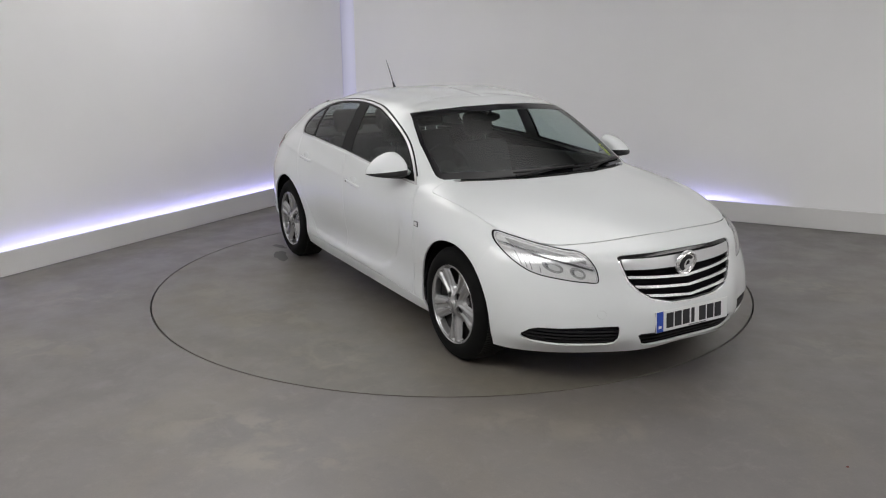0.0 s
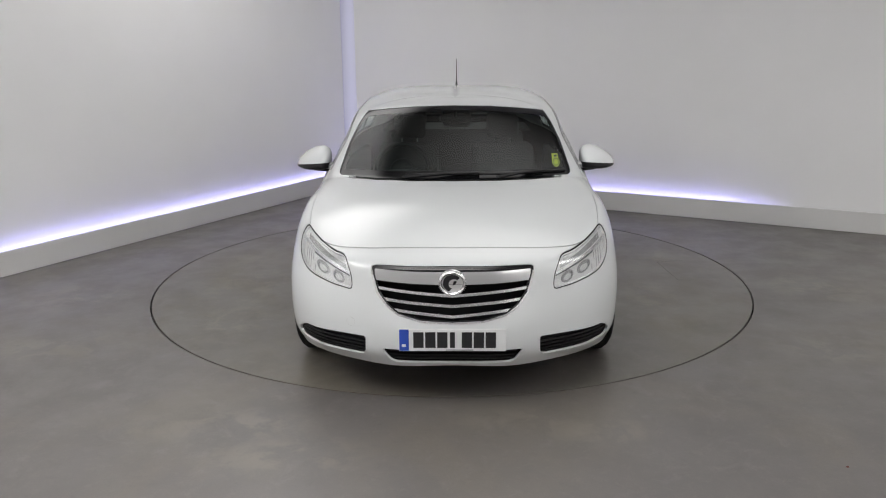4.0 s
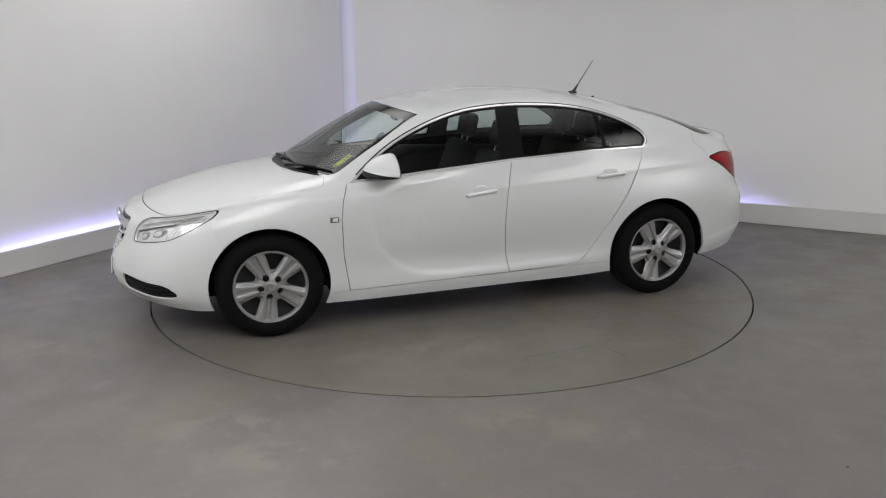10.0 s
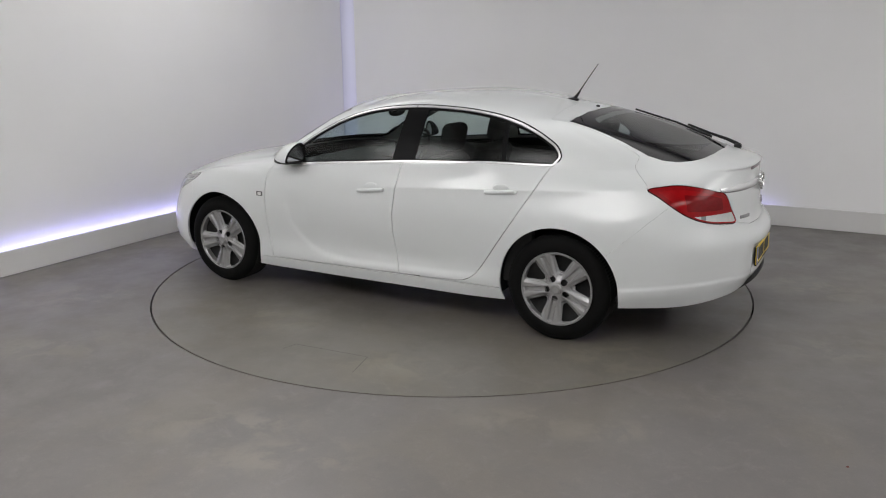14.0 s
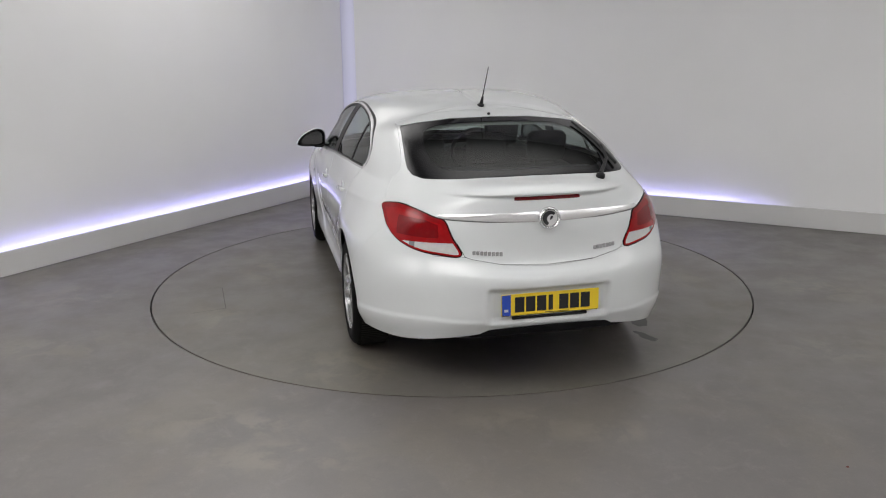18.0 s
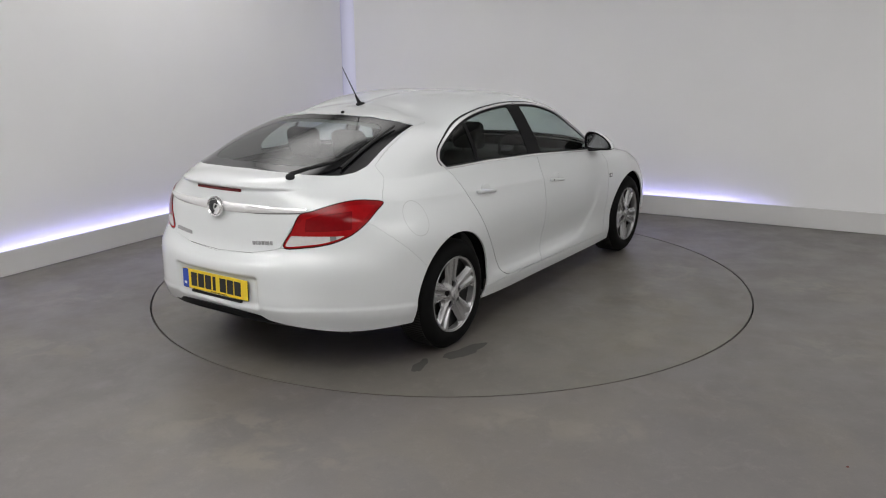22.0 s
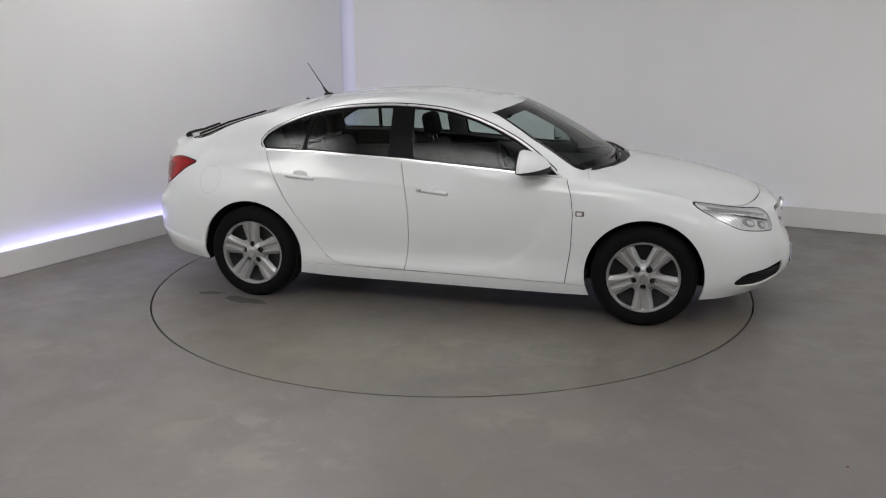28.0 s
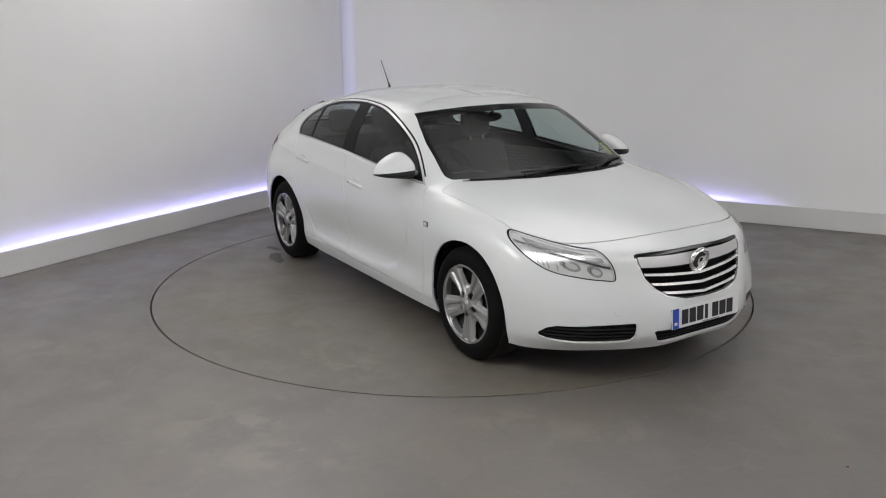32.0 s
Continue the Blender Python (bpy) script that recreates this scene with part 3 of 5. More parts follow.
def cut(mesh, d):
    """Split a mesh along d = 0: what lies where d < 0, and the rest."""
    att, tri = mesh
    if len(tri) == 0:
        return mesh, mesh
    d = np.where(np.abs(d) < 1e-7, 1e-7, d)
    s = d[tri] < 0
    n = s.sum(1)
    ins, outs = [tri[n == 3]], [tri[n == 0]]
    new_rows, seen = [], {}
    base = len(att)

    def mid(i, j):
        key = (i, j) if i < j else (j, i)
        if key not in seen:
            t = d[i] / (d[i] - d[j])
            seen[key] = base + len(new_rows)
            new_rows.append(att[i] * (1 - t) + att[j] * t)
        return seen[key]
    ti, to = [], []
    for tr, ss in zip(tri[(n == 1) | (n == 2)].tolist(), s[(n == 1) | (n == 2)].tolist()):
        lone = ss.index(sum(ss) == 1)
        p, q, r = tr[lone], tr[(lone + 1) % 3], tr[(lone + 2) % 3]
        pq, pr = mid(p, q), mid(p, r)
        one, two = (ti, to) if sum(ss) == 1 else (to, ti)
        one.append((p, pq, pr))
        two.append((pq, q, r))
        two.append((pq, r, pr))
    if new_rows:
        att = np.concatenate([att, np.array(new_rows)])
        ins.append(np.array(ti).reshape(-1, 3))
        outs.append(np.array(to).reshape(-1, 3))
    return compact(att, np.concatenate(ins).astype(int)), compact(att, np.concatenate(outs).astype(int))


def refine(m, times=1):
    """Each triangle parted in four, times over."""
    att, tri = m
    for _ in range(times):
        e = np.sort(np.concatenate([tri[:, [0, 1]], tri[:, [1, 2]], tri[:, [2, 0]]]), axis=1)
        uniq, inv = np.unique(e, axis=0, return_inverse=True)
        inv = inv.reshape(3, -1) + len(att)
        att = np.concatenate([att, (att[uniq[:, 0]] + att[uniq[:, 1]]) / 2])
        ab, bc, ca = inv
        a_, b_, c_ = tri[:, 0], tri[:, 1], tri[:, 2]
        tri = np.concatenate([np.stack([a_, ab, ca], 1), np.stack([ab, b_, bc], 1), np.stack([ca, bc, c_], 1), np.stack([ab, bc, ca], 1)])
    return att, tri


def rim_of(m, d, depth, times=2):
    """A finer copy of what lies within depth of the outline d = 0."""
    dv = d(m)
    near = (dv[m[1]].max(axis=1) > -depth)
    return refine(compact(m[0], m[1][near]), times)


def spline2(points, sub=6):
    """A closed smooth outline through 2D points."""
    p = [(x, y, 0) for x, y in points]
    return glide(p + p[:1], sub, p[-1], p[1])[:-1, :2]


def poly_dist(points, x, y):
    """Signed distance to a closed outline, below zero inside."""
    p = np.asarray(points, float)
    q = np.roll(p, -1, axis=0)
    best = np.full(len(x), 1e9)
    inside = np.zeros(len(x), bool)
    for (x0, y0), (x1, y1) in zip(p, q):
        ex, ey = x1 - x0, y1 - y0
        t = np.clip(((x - x0) * ex + (y - y0) * ey) / max(ex * ex + ey * ey, 1e-12), 0, 1)
        best = np.minimum(best, (x - x0 - t * ex) ** 2 + (y - y0 - t * ey) ** 2)
        cross = ((y0 > y) != (y1 > y))
        with np.errstate(divide="ignore", invalid="ignore"):
            hit = x < ex * (y - y0) / (ey if abs(ey) > 1e-12 else 1e-12) + x0
        inside ^= cross & hit
    best = np.sqrt(best)
    return np.where(inside, -best, best)


def X(m):
    return m[0][:, 0]


def Y(m):
    return m[0][:, 1]


def Z(m):
    return m[0][:, 2]


# outlines on the half body
DLO_TOP = [(.862, .932), (.753, 1.026), (.608, 1.134), (.426, 1.236), (.24, 1.313), (.052, 1.362), (-.136, 1.384), (-.324, 1.392), (-.513, 1.388),
           (-.701, 1.374), (-.887, 1.344), (-1.072, 1.290), (-1.222, 1.222), (-1.300, 1.166), (-1.324, 1.114), (-1.283, 1.052)]
DLO = np.concatenate([glide([(x, z, 0) for x, z in DLO_TOP], 5)[:, :2], np.array([(-.872, 1.050), (-.246, 1.020), (.233, .983)])])
SCREEN = [(-.1, .992), (0, .992), (.25, .99), (.47, .987), (.63, .982), (.712, .978), (.738, .99), (.735, 1.02), (.700, 1.163), (.658, 1.26), (.612, 1.333), (.56, 1.341), (.45, 1.354), (.25, 1.371), (0, 1.377), (-.1, 1.377)]
BACKLIGHT = [(-.1, 1.357), (.25, 1.350), (.45, 1.330), (.558, 1.313), (.588, 1.24), (.606, 1.18), (.614, 1.135), (.600, 1.11), (.56, 1.101), (.47, 1.104), (.25, 1.110), (-.1, 1.112)]
HEADLAMP = spline2([(.806, .817), (.832, .78), (.824, .71), (.775, .650), (.65, .614), (.56, .602), (.507, .602), (.503, .65), (.525, .715), (.545, .748), (.61, .760), (.69, .779), (.755, .802)], 5)
GRILLE = [(-.1, .737), (.30, .734), (.385, .731), (.402, .722), (.400, .69), (.372, .60), (.325, .545), (.267, .507), (.15, .477), (-.1, .464)]
LOW_GRILLE = [(-.1, .345), (.33, .338), (.345, .33), (.305, .268), (.28, .258), (-.1, .252)]
FOG = [(.432, .383), (.60, .378), (.768, .368), (.798, .354), (.822, .322), (.820, .300), (.79, .284), (.70, .275), (.47, .276), (.445, .284), (.434, .31)]
TAIL = spline2([(0, .957), (.09, .981), (.18, .988), (.30, .972), (.40, .946), (.459, .93), (.505, .85), (.553, .756), (.44, .757), (.31, .776), (.20, .815), (.12, .865), (.05, .92)], 5)
TAIL_DIR = np.array((-.775, -.632))
DOOR_F = [(.862, .935), (.895, .84), (.911, .72), (.905, .5), (.871, .256), (-.227, .275), (-.205, .40), (-.19, .55), (-.19, .68), (-.212, .85), (-.248, 1.03), (-.25, 1.10), (.3, 1.10), (.6, 1.05), (.80, .958)]
DOOR_R = [(-.248, 1.03), (-.212, .85), (-.19, .68), (-.19, .55), (-.205, .40), (-.227, .275), (-.66, .288), (-.72, .298), (-.765, .318), (-.81, .352), (-.88, .446), (-1.076, .729), (-1.20, .93), (-1.268, 1.058), (-1.2, 1.11), (-.25, 1.10)]
HOOD = [(2.10, -.1), (2.10, 0), (2.085, .25), (2.03, .46), (1.95, .61), (1.90, .66), (1.82, .72), (1.675, .790), (1.55, .808), (1.42, .819), (1.19, .829), (1.03, .834), (1.008, .828), (.988, .76), (.985, .70), (1.04, .63), (1.135, .47), (1.20, .25), (1.222, 0), (1.222, -.1)]
HOOD = np.concatenate([np.array([(2.105, -.1)]), glide([(2.105, 0, 0), (2.09, .25, 0), (2.035, .46, 0), (1.955, .61, 0), (1.895, .67, 0), (1.82, .725, 0), (1.675, .792, 0)], 6)[:, :2], np.array(HOOD[8:])])
HATCH = [(-.1, .698), (.25, .715), (.394, .743), (.42, .753), (.47, .85), (.512, .932), (.60, .948), (.70, .957), (.760, .957), (.722, 1.02), (.678, 1.085), (.634, 1.135), (.621, 1.18), (.600, 1.245), (.567, 1.316), (.555, 1.47), (-.1, 1.52)]
ARCH_F, ARCH_R = (1.3685, .333, .374), (-1.3685, .333, .382)
FAR = 9.0


def d_side(m, outline):
    return np.where(Y(m) > 0.45, poly_dist(outline, X(m), Z(m)), FAR)


def d_front(m, outline, x0):
    return np.where(X(m) > x0, poly_dist(outline, Y(m), Z(m)), FAR)


def d_back(m, outline, x0):
    return np.where(X(m) < x0, poly_dist(outline, Y(m), Z(m)), FAR)


def d_tail(m):
    w = (X(m) + 1.852) * TAIL_DIR[0] + (Y(m) - .763) * TAIL_DIR[1]
    return np.where((X(m) < -1.75) & (Z(m) < 1.02), poly_dist(TAIL, w, Z(m)), FAR)


def d_arch(m):
    f = np.hypot(X(m) - ARCH_F[0], Z(m) - ARCH_F[1]) - ARCH_F[2]
    r = np.hypot(X(m) - ARCH_R[0], Z(m) - ARCH_R[1]) - ARCH_R[2]
    return np.where(Y(m) > 0.45, np.minimum(f, r), FAR)


def d_hood(m):
    return np.where((Z(m) > .70) & (m[0][:, 7] < 7.01), poly_dist(HOOD, X(m), Y(m)), FAR)


def d_screen(m):
    return np.where(m[0][:, 7] > 6.5, d_front(m, SCREEN, 0.2), FAR)


def d_backlight(m):
    return np.where(m[0][:, 7] > 6.5, d_back(m, BACKLIGHT, -1.1), FAR)


def d_hatch(m):
    return np.maximum(d_back(m, HATCH, -1.0), X(m) + 1.175)


def piece(m, d, lo=-FAR * 2, hi=-0.0):
    """What lies where lo < d(m) < hi."""
    m = cut(m, d(m) - hi)[0]
    if lo > -FAR:
        m = cut(m, d(m) - lo)[1]
    return m


def both(m):
    """A half mesh and its mirror image as one."""
    att, tri = m
    other = att.copy()
    other[:, 1] *= -1
    other[:, 4] *= -1
    on_mid = np.abs(att[:, 1]) < 1e-6
    index = np.where(on_mid, np.arange(len(att)), np.arange(len(att)) + len(att))
    return compact(np.concatenate([att, other]), np.concatenate([tri, index[tri[:, ::-1]]]))


def mirrored(m):
    att = m[0].copy()
    att[:, 1] *= -1
    att[:, 4] *= -1
    return att, m[1][:, ::-1]


def panel(name, m, mat, parent, label="", lift=0.0, flange=0.012):
    """A panel of the body surface with its edges turned inwards."""
    att, tri = m
    v = att[:, :3] + att[:, 3:6] * lift
    n = att[:, 3:6]
    verts, norms, faces = [v], [n], [tri]
    if flange:
        e = np.concatenate([tri[:, [0, 1]], tri[:, [1, 2]], tri[:, [2, 0]]])
        key = np.sort(e, axis=1)
        _, first, count = np.unique(key, axis=0, return_index=True, return_counts=True)
        edge = e[first[count == 1]]
        off_mid = ~((np.abs(v[edge[:, 0], 1]) < 1e-4) & (np.abs(v[edge[:, 1], 1]) < 1e-4))
        edge = edge[off_mid]
        p, q = v[edge[:, 0]], v[edge[:, 1]]
        out = np.cross(q - p, n[edge[:, 0]])
        out /= np.maximum(np.linalg.norm(out, axis=1, keepdims=True), 1e-9)
        k = len(edge)
        s = len(v)
        verts += [p, q, q - n[edge[:, 1]] * flange, p - n[edge[:, 0]] * flange]
        norms += [out] * 4
        i = np.arange(k)
        faces += [np.stack([s + i, s + 3 * k + i, s + 2 * k + i], 1), np.stack([s + i, s + 2 * k + i, s + k + i], 1)]
    ob = obj_from(name, np.concatenate(verts), np.concatenate(faces), mat, parent, label, True, np.concatenate(norms))
    if parent is car:
        set_off(ob)
    return ob


SIDES = ((1, lambda m: m), (-1, mirrored))
body = cut(BODY, d_arch(BODY))[1]
# openings for glass and lamps
screen = piece(body, d_screen)
body = cut(body, d_screen(body))[1]
backlight = piece(body, d_backlight)
body = cut(body, d_backlight(body))[1]
side_glass = piece(body, lambda m: d_side(m, DLO))
body = cut(body, d_side(body, DLO))[1]
headlamp = piece(body, lambda m: d_front(m, HEADLAMP, 1.5))
body = cut(body, d_front(body, HEADLAMP, 1.5) - 0.0008)[1]
tail_lamp = piece(body, d_tail)
body = cut(body, d_tail(body) - 0.001)[1]
grille_skin = piece(body, lambda m: d_front(m, GRILLE, 2.0))
body = cut(body, d_front(body, GRILLE, 2.0))[1]
low_skin = piece(body, lambda m: d_front(m, LOW_GRILLE, 2.0))
body = cut(body, d_front(body, LOW_GRILLE, 2.0))[1]
fog_skin = piece(body, lambda m: d_front(m, FOG, 1.75))
body = cut(body, d_front(body, FOG, 1.75))[1]


def take(m, d, gap=0.0024):
    """Cut a panel out of m with a joint round it: the panel, and the rest."""
    def even(q):
        # the same joint width where the outline meets the skin at a slant
        moved = q[0].copy()
        moved[:, :3] += q[0][:, 3:6] * 1e-4
        v0 = d(q)
        lean = np.clip((d((moved, q[1])) - v0) / 1e-4, -0.985, 0.985)
        return v0 / np.sqrt(1 - lean ** 2)
    width = gap(m) if callable(gap) else gap
    dist = even(m)
    return cut(m, dist + width)[0], cut(m, dist - width)[1]


hood, body = take(body, d_hood, lambda m: np.where(X(m) > 1.72, .0033, .0011))
hatch, body = take(body, d_hatch, 0.0011)
door_front, body = take(body, lambda m: d_side(m, DOOR_F))
door_rear, body = take(body, lambda m: d_side(m, DOOR_R))


def d_sill(m):
    line = np.interp(X(m), (-.98, -.227, .871, .97), (.283, .273, .254, .252))
    return np.maximum(np.maximum(Z(m) - line, np.abs(X(m)) - 1.2), 0.45 - Y(m))


def d_bumper_f(m):
    # in front of the line from the lamp's tip to the arch
    return np.maximum((1.66 + (Z(m) - .66) * .42) - X(m), np.where(m[0][:, 7] > 5.6, FAR, -FAR))


def d_bumper_r(m):
    edge = -1.66 - (Z(m) - .57) * 1.08
    up = Z(m) - np.interp(np.abs(Y(m)), (0, .25, .42, .56, .70, .80), (.697, .714, .752, .752, .80, .90))
    return np.maximum(X(m) - edge, up - 0.0)


sill, body = take(body, d_sill)
bumper_front, body = take(body, d_bumper_f, 0.0004)
bumper_rear, body = take(body, d_bumper_r, 0.0006)


def d_roof(m):
    # the ditch runs from the tailgate to the top corner of the screen
    return np.maximum(Y(m) - np.interp(X(m), (-1.2, -1.0, -.6, 0, .15, .25, .33), (.555, .568, .572, .575, .575, .585, .612)), 1.2 - Z(m))


roof, body = take(body, d_roof, 0.0)


def d_wing(m):
    # back to the seam that drops from the corner of the screen
    d = np.minimum(.945 - X(m), np.maximum(Z(m) - .897, .80 - X(m)))
    return np.where(m[0][:, 7] < 7.01, d, FAR)


wing, side_frame = take(body, d_wing, 0.0)


def d_cowl(m):
    return np.maximum(Y(m) - .67, 6.2 - m[0][:, 7] + np.where(X(m) < .86, FAR, 0))


wing = refine(wing, 1)
cowl = cut(wing, d_cowl(wing))[0]
wing = cut(wing, d_cowl(wing))[1]
panel("cowl", both(cowl), M_TRIM, car, "black plastic cowl below the windscreen", -0.012)

panel("bonnet", both(hood), M_PAINT, car)
panel("roof", both(roof), M_PAINT, car)
hatch_ob = panel("tailgate", both(hatch), M_PAINT, car)
bumper_f = panel("front_bumper", both(bumper_front), M_PAINT, car)
bumper_r = panel("rear_bumper", both(bumper_rear), M_PAINT, car)
doors = {}
for s, flip in SIDES:
    doors[s, "f"] = panel("front_door", flip(door_front), M_PAINT, car)
    doors[s, "r"] = panel("rear_door", flip(door_rear), M_PAINT, car)
    panel("sill", flip(sill), M_PAINT, car)
    panel("front_wing", flip(wing), M_PAINT, car)
    panel("rear_quarter", flip(side_frame), M_PAINT, car)


# glass with its trims
def d_dlo(m):
    return poly_dist(DLO, X(m), Z(m))


def d_pane(x_a, x_b, lean_a, lean_b):
    def f(m):
        return np.maximum(X(m) - (x_a + lean_a * (Z(m) - 1.02)), (x_b + lean_b * (Z(m) - 1.02)) - X(m))
    return f


dlo_rim = rim_of(side_glass, d_dlo, .05)
seal = piece(dlo_rim, d_dlo, -0.0085, 0.0)
bright = piece(dlo_rim, d_dlo, -0.0195, -0.0085)
inner_field = piece(side_glass, d_dlo, -FAR * 2, -0.0195)
panes = {"front_window": d_pane(.72, -.162, 0, -.10), "rear_window": d_pane(-.338, -.955, -.04, .12), "quarter_window": d_pane(-.985, -2.0, .12, 0)}
for s, flip in SIDES:
    panel("belt_flange", flip(cut(seal, seal[0][:, 7] - 7.22)[0]), M_PAINT, car, "", -0.001, 0.006)
    panel("window_seal", flip(cut(seal, seal[0][:, 7] - 7.22)[1]), M_PILLAR, car, "thin black rubber seal", -0.001, 0.006)
    panel("window_surround", flip(bright), M_BRIGHT, car, "bright chrome strip round the windows", 0.004, 0.010)
    joint = cut(bright, np.maximum(np.abs(X(bright) + .258) - .0035, 1.2 - Z(bright)))[0]
    panel("surround_joint", flip(joint), M_PILLAR, car, "dark joint of the chrome strip between the doors", 0.0048, 0.004)
    rest = inner_field
    for name, d in panes.items():
        pane = cut(inner_field, np.maximum(d(inner_field), d_dlo(inner_field) + 0.030))[0]
        panel(name, flip(pane), M_GLASS if name[0] == "f" else M_GLASS_REAR, car, "tinted side window glass", -0.005, 0.004)
        rest = cut(rest, np.maximum(d(rest), d_dlo(rest) + 0.030))[1]
    panel("window_pillar", flip(rest), M_PILLAR, car, "gloss black pillar cover and window frame", -0.003, 0.008)


REAR_CLEAR = spline2([(0, 1.336), (.25, 1.329), (.38, 1.316), (.452, 1.288), (.484, 1.24), (.488, 1.195), (.472, 1.160), (.43, 1.143), (.30, 1.138), (0, 1.138), (-.3, 1.138), (-.3, 1.33)], 4)


def frit(name, m, inner, glass, label):
    panel(name + "_border", both(cut(m, inner(m))[1]), M_FRIT, car, "black border of the glass", -0.004, 0.004)
    panel(name, both(cut(m, inner(m))[0]), glass, car, label, -0.004, 0.0)


screen, backlight = refine(screen, 1), refine(backlight, 1)
frit("windscreen", screen, lambda m: d_screen(m) + np.where(Z(m) < 1.08, .035, np.where(Z(m) > 1.30, .03, .018)), M_GLASS, "clear windscreen with dark border")
frit("rear_screen", backlight, lambda m: d_back(m, REAR_CLEAR, -1.1), M_GLASS_REAR, "dark tinted tailgate window")

# dark shell under the panels: closes joints, openings and wheel houses
SHELL_CUT = cut(BODY, d_arch(BODY) - 0.004)[1]
SHELL_CUT = cut(SHELL_CUT, d_screen(SHELL_CUT) + 0.01)[1]
SHELL_CUT = cut(SHELL_CUT, d_backlight(SHELL_CUT) + 0.028)[1]
for dd in panes.values():
    SHELL_CUT = cut(SHELL_CUT, np.maximum(dd(SHELL_CUT) - .01, d_side(SHELL_CUT, DLO) + 0.020))[1]


def shell(m, mat, name):
    att = m[0].copy()
    deep = np.minimum.reduce([d_front(m, HEADLAMP, 1.5), d_front(m, GRILLE, 2.0), d_front(m, FOG, 1.75), d_front(m, LOW_GRILLE, 2.0)])
    off = 0.016 + 0.085 * np.clip(-deep / 0.02, 0, 1)
    att[:, :3] -= att[:, 3:6] * off[:, None]
    att[:, 1] = np.maximum(att[:, 1], 0)
    return panel(name, both((att, m[1])), mat, car, flange=0)


lower = cut(SHELL_CUT, SHELL_CUT[0][:, 7] - 7.0)
shell(lower[0], M_SHELL, "inner_shell")
shell(lower[1], M_LINER, "headlining")
set_off(part("underbody", bm_box(-2.0, 1.95, -.60, .60, .215, .245, 0.01), M_SHELL, car))
for s in (1, -1):
    for cx, cz, r in (ARCH_F, ARCH_R):
        bm = bmesh.new()
        n = 40
        rows = [[bm.verts.new((cx + r2 * math.cos(t), s * y, cz + r2 * math.sin(t))) for t in (radians(-12 + 204 * k / n) for k in range(n + 1))]
                for y, r2 in ((.868, r + .006), (.62, r + .006), (.60, r - .03))]
        for p, q in zip(rows, rows[1:]):
            for k in range(n):
                bm.faces.new((p[k], p[k + 1], q[k + 1], q[k]))
        bm.faces.new(rows[-1])
        set_off(part("wheel_house", bm, M_SHELL, car, "black plastic wheel-arch liner", 40))

# ---- wheels ----
TYRE_R, RIM_R = .332, .231


WHEEL_MESHES = {}
TRIM_WINDOW = [(.080, 0), (.083, .013), (.096, .024), (.12, .033), (.147, .044), (.178, .058), (.198, .068), (.207, .064), (.2135, .042), (.2165, .020), (.217, 0)]
TRIM_HOLE = [(.104, 0), (.107, .012), (.122, .022), (.148, .034), (.178, .048), (.195, .057), (.204, .054), (.211, .036), (.2135, .018), (.214, 0)]


def trim_sector():
    """A fifth of the wheel trim about the spoke that points up: two ridges, a flute between them, half a window on each side."""
    rr = np.concatenate([np.linspace(.026, .205, 52), np.linspace(.2085, .2265, 7)])
    th = np.radians(np.linspace(-36, 36, 61))
    r, t = np.meshgrid(rr, th, indexing="ij")
    q = np.abs(r * np.sin(t)) / np.interp(r, (.03, .06, .08, .12, .15, .21), (.024, .030, .034, .040, .046, .062))
    y = np.interp(r, (.026, .04, .06, .10, .15, .19, .21, .2265), (-.002, -.005, -.010, -.012, -.009, -.004, -.003, -.003))
    rim = smooth01((r - .210) / .008)
    y = y - .013 * smooth01((r - .060) / .03) * (1 - smooth01((q - np.interp(r, (.06, .20), (.34, .18))) / .14)) * (1 - rim)
    y = y - .011 * smooth01((q - .70) / .30) * smooth01((r - .05) / .03) * (1 - rim)

    def opening(outline):
        line = glide([(a, b, 0) for a, b in outline], 4)[:, :2]
        return np.concatenate([line, (line * (1, -1))[-2:0:-1]])

    def to_window(outline, r1, t1):
        return poly_dist(opening(outline), r1 * np.cos(radians(36) - np.abs(t1)), r1 * np.sin(radians(36) - np.abs(t1)))
    y = y - .019 * smooth01(-to_window(TRIM_WINDOW, r.ravel(), t.ravel()).reshape(r.shape) / .016)
    grid = np.stack([r * np.sin(t), y, r * np.cos(t)], axis=2)
    n = np.cross(np.gradient(grid, axis=0), np.gradient(grid, axis=1))
    n /= np.linalg.norm(n, axis=2, keepdims=True)
    n *= np.sign(n[..., 1:2])
    att = np.concatenate([grid.reshape(-1, 3), n.reshape(-1, 3), r.reshape(-1, 1), t.reshape(-1, 1)], axis=1)
    ix = np.arange(r.size).reshape(r.shape)
    p0, p1, p2, p3 = ix[:-1, :-1].ravel(), ix[1:, :-1].ravel(), ix[1:, 1:].ravel(), ix[:-1, 1:].ravel()
    m = (att, np.concatenate([np.stack([p0, p1, p2], 1), np.stack([p0, p2, p3], 1)]))
    m = cut(m, to_window(TRIM_HOLE, m[0][:, 6], m[0][:, 7]))[1]
    return cut(m, np.hypot(X(m), Z(m) - .064) - .0200)[1]


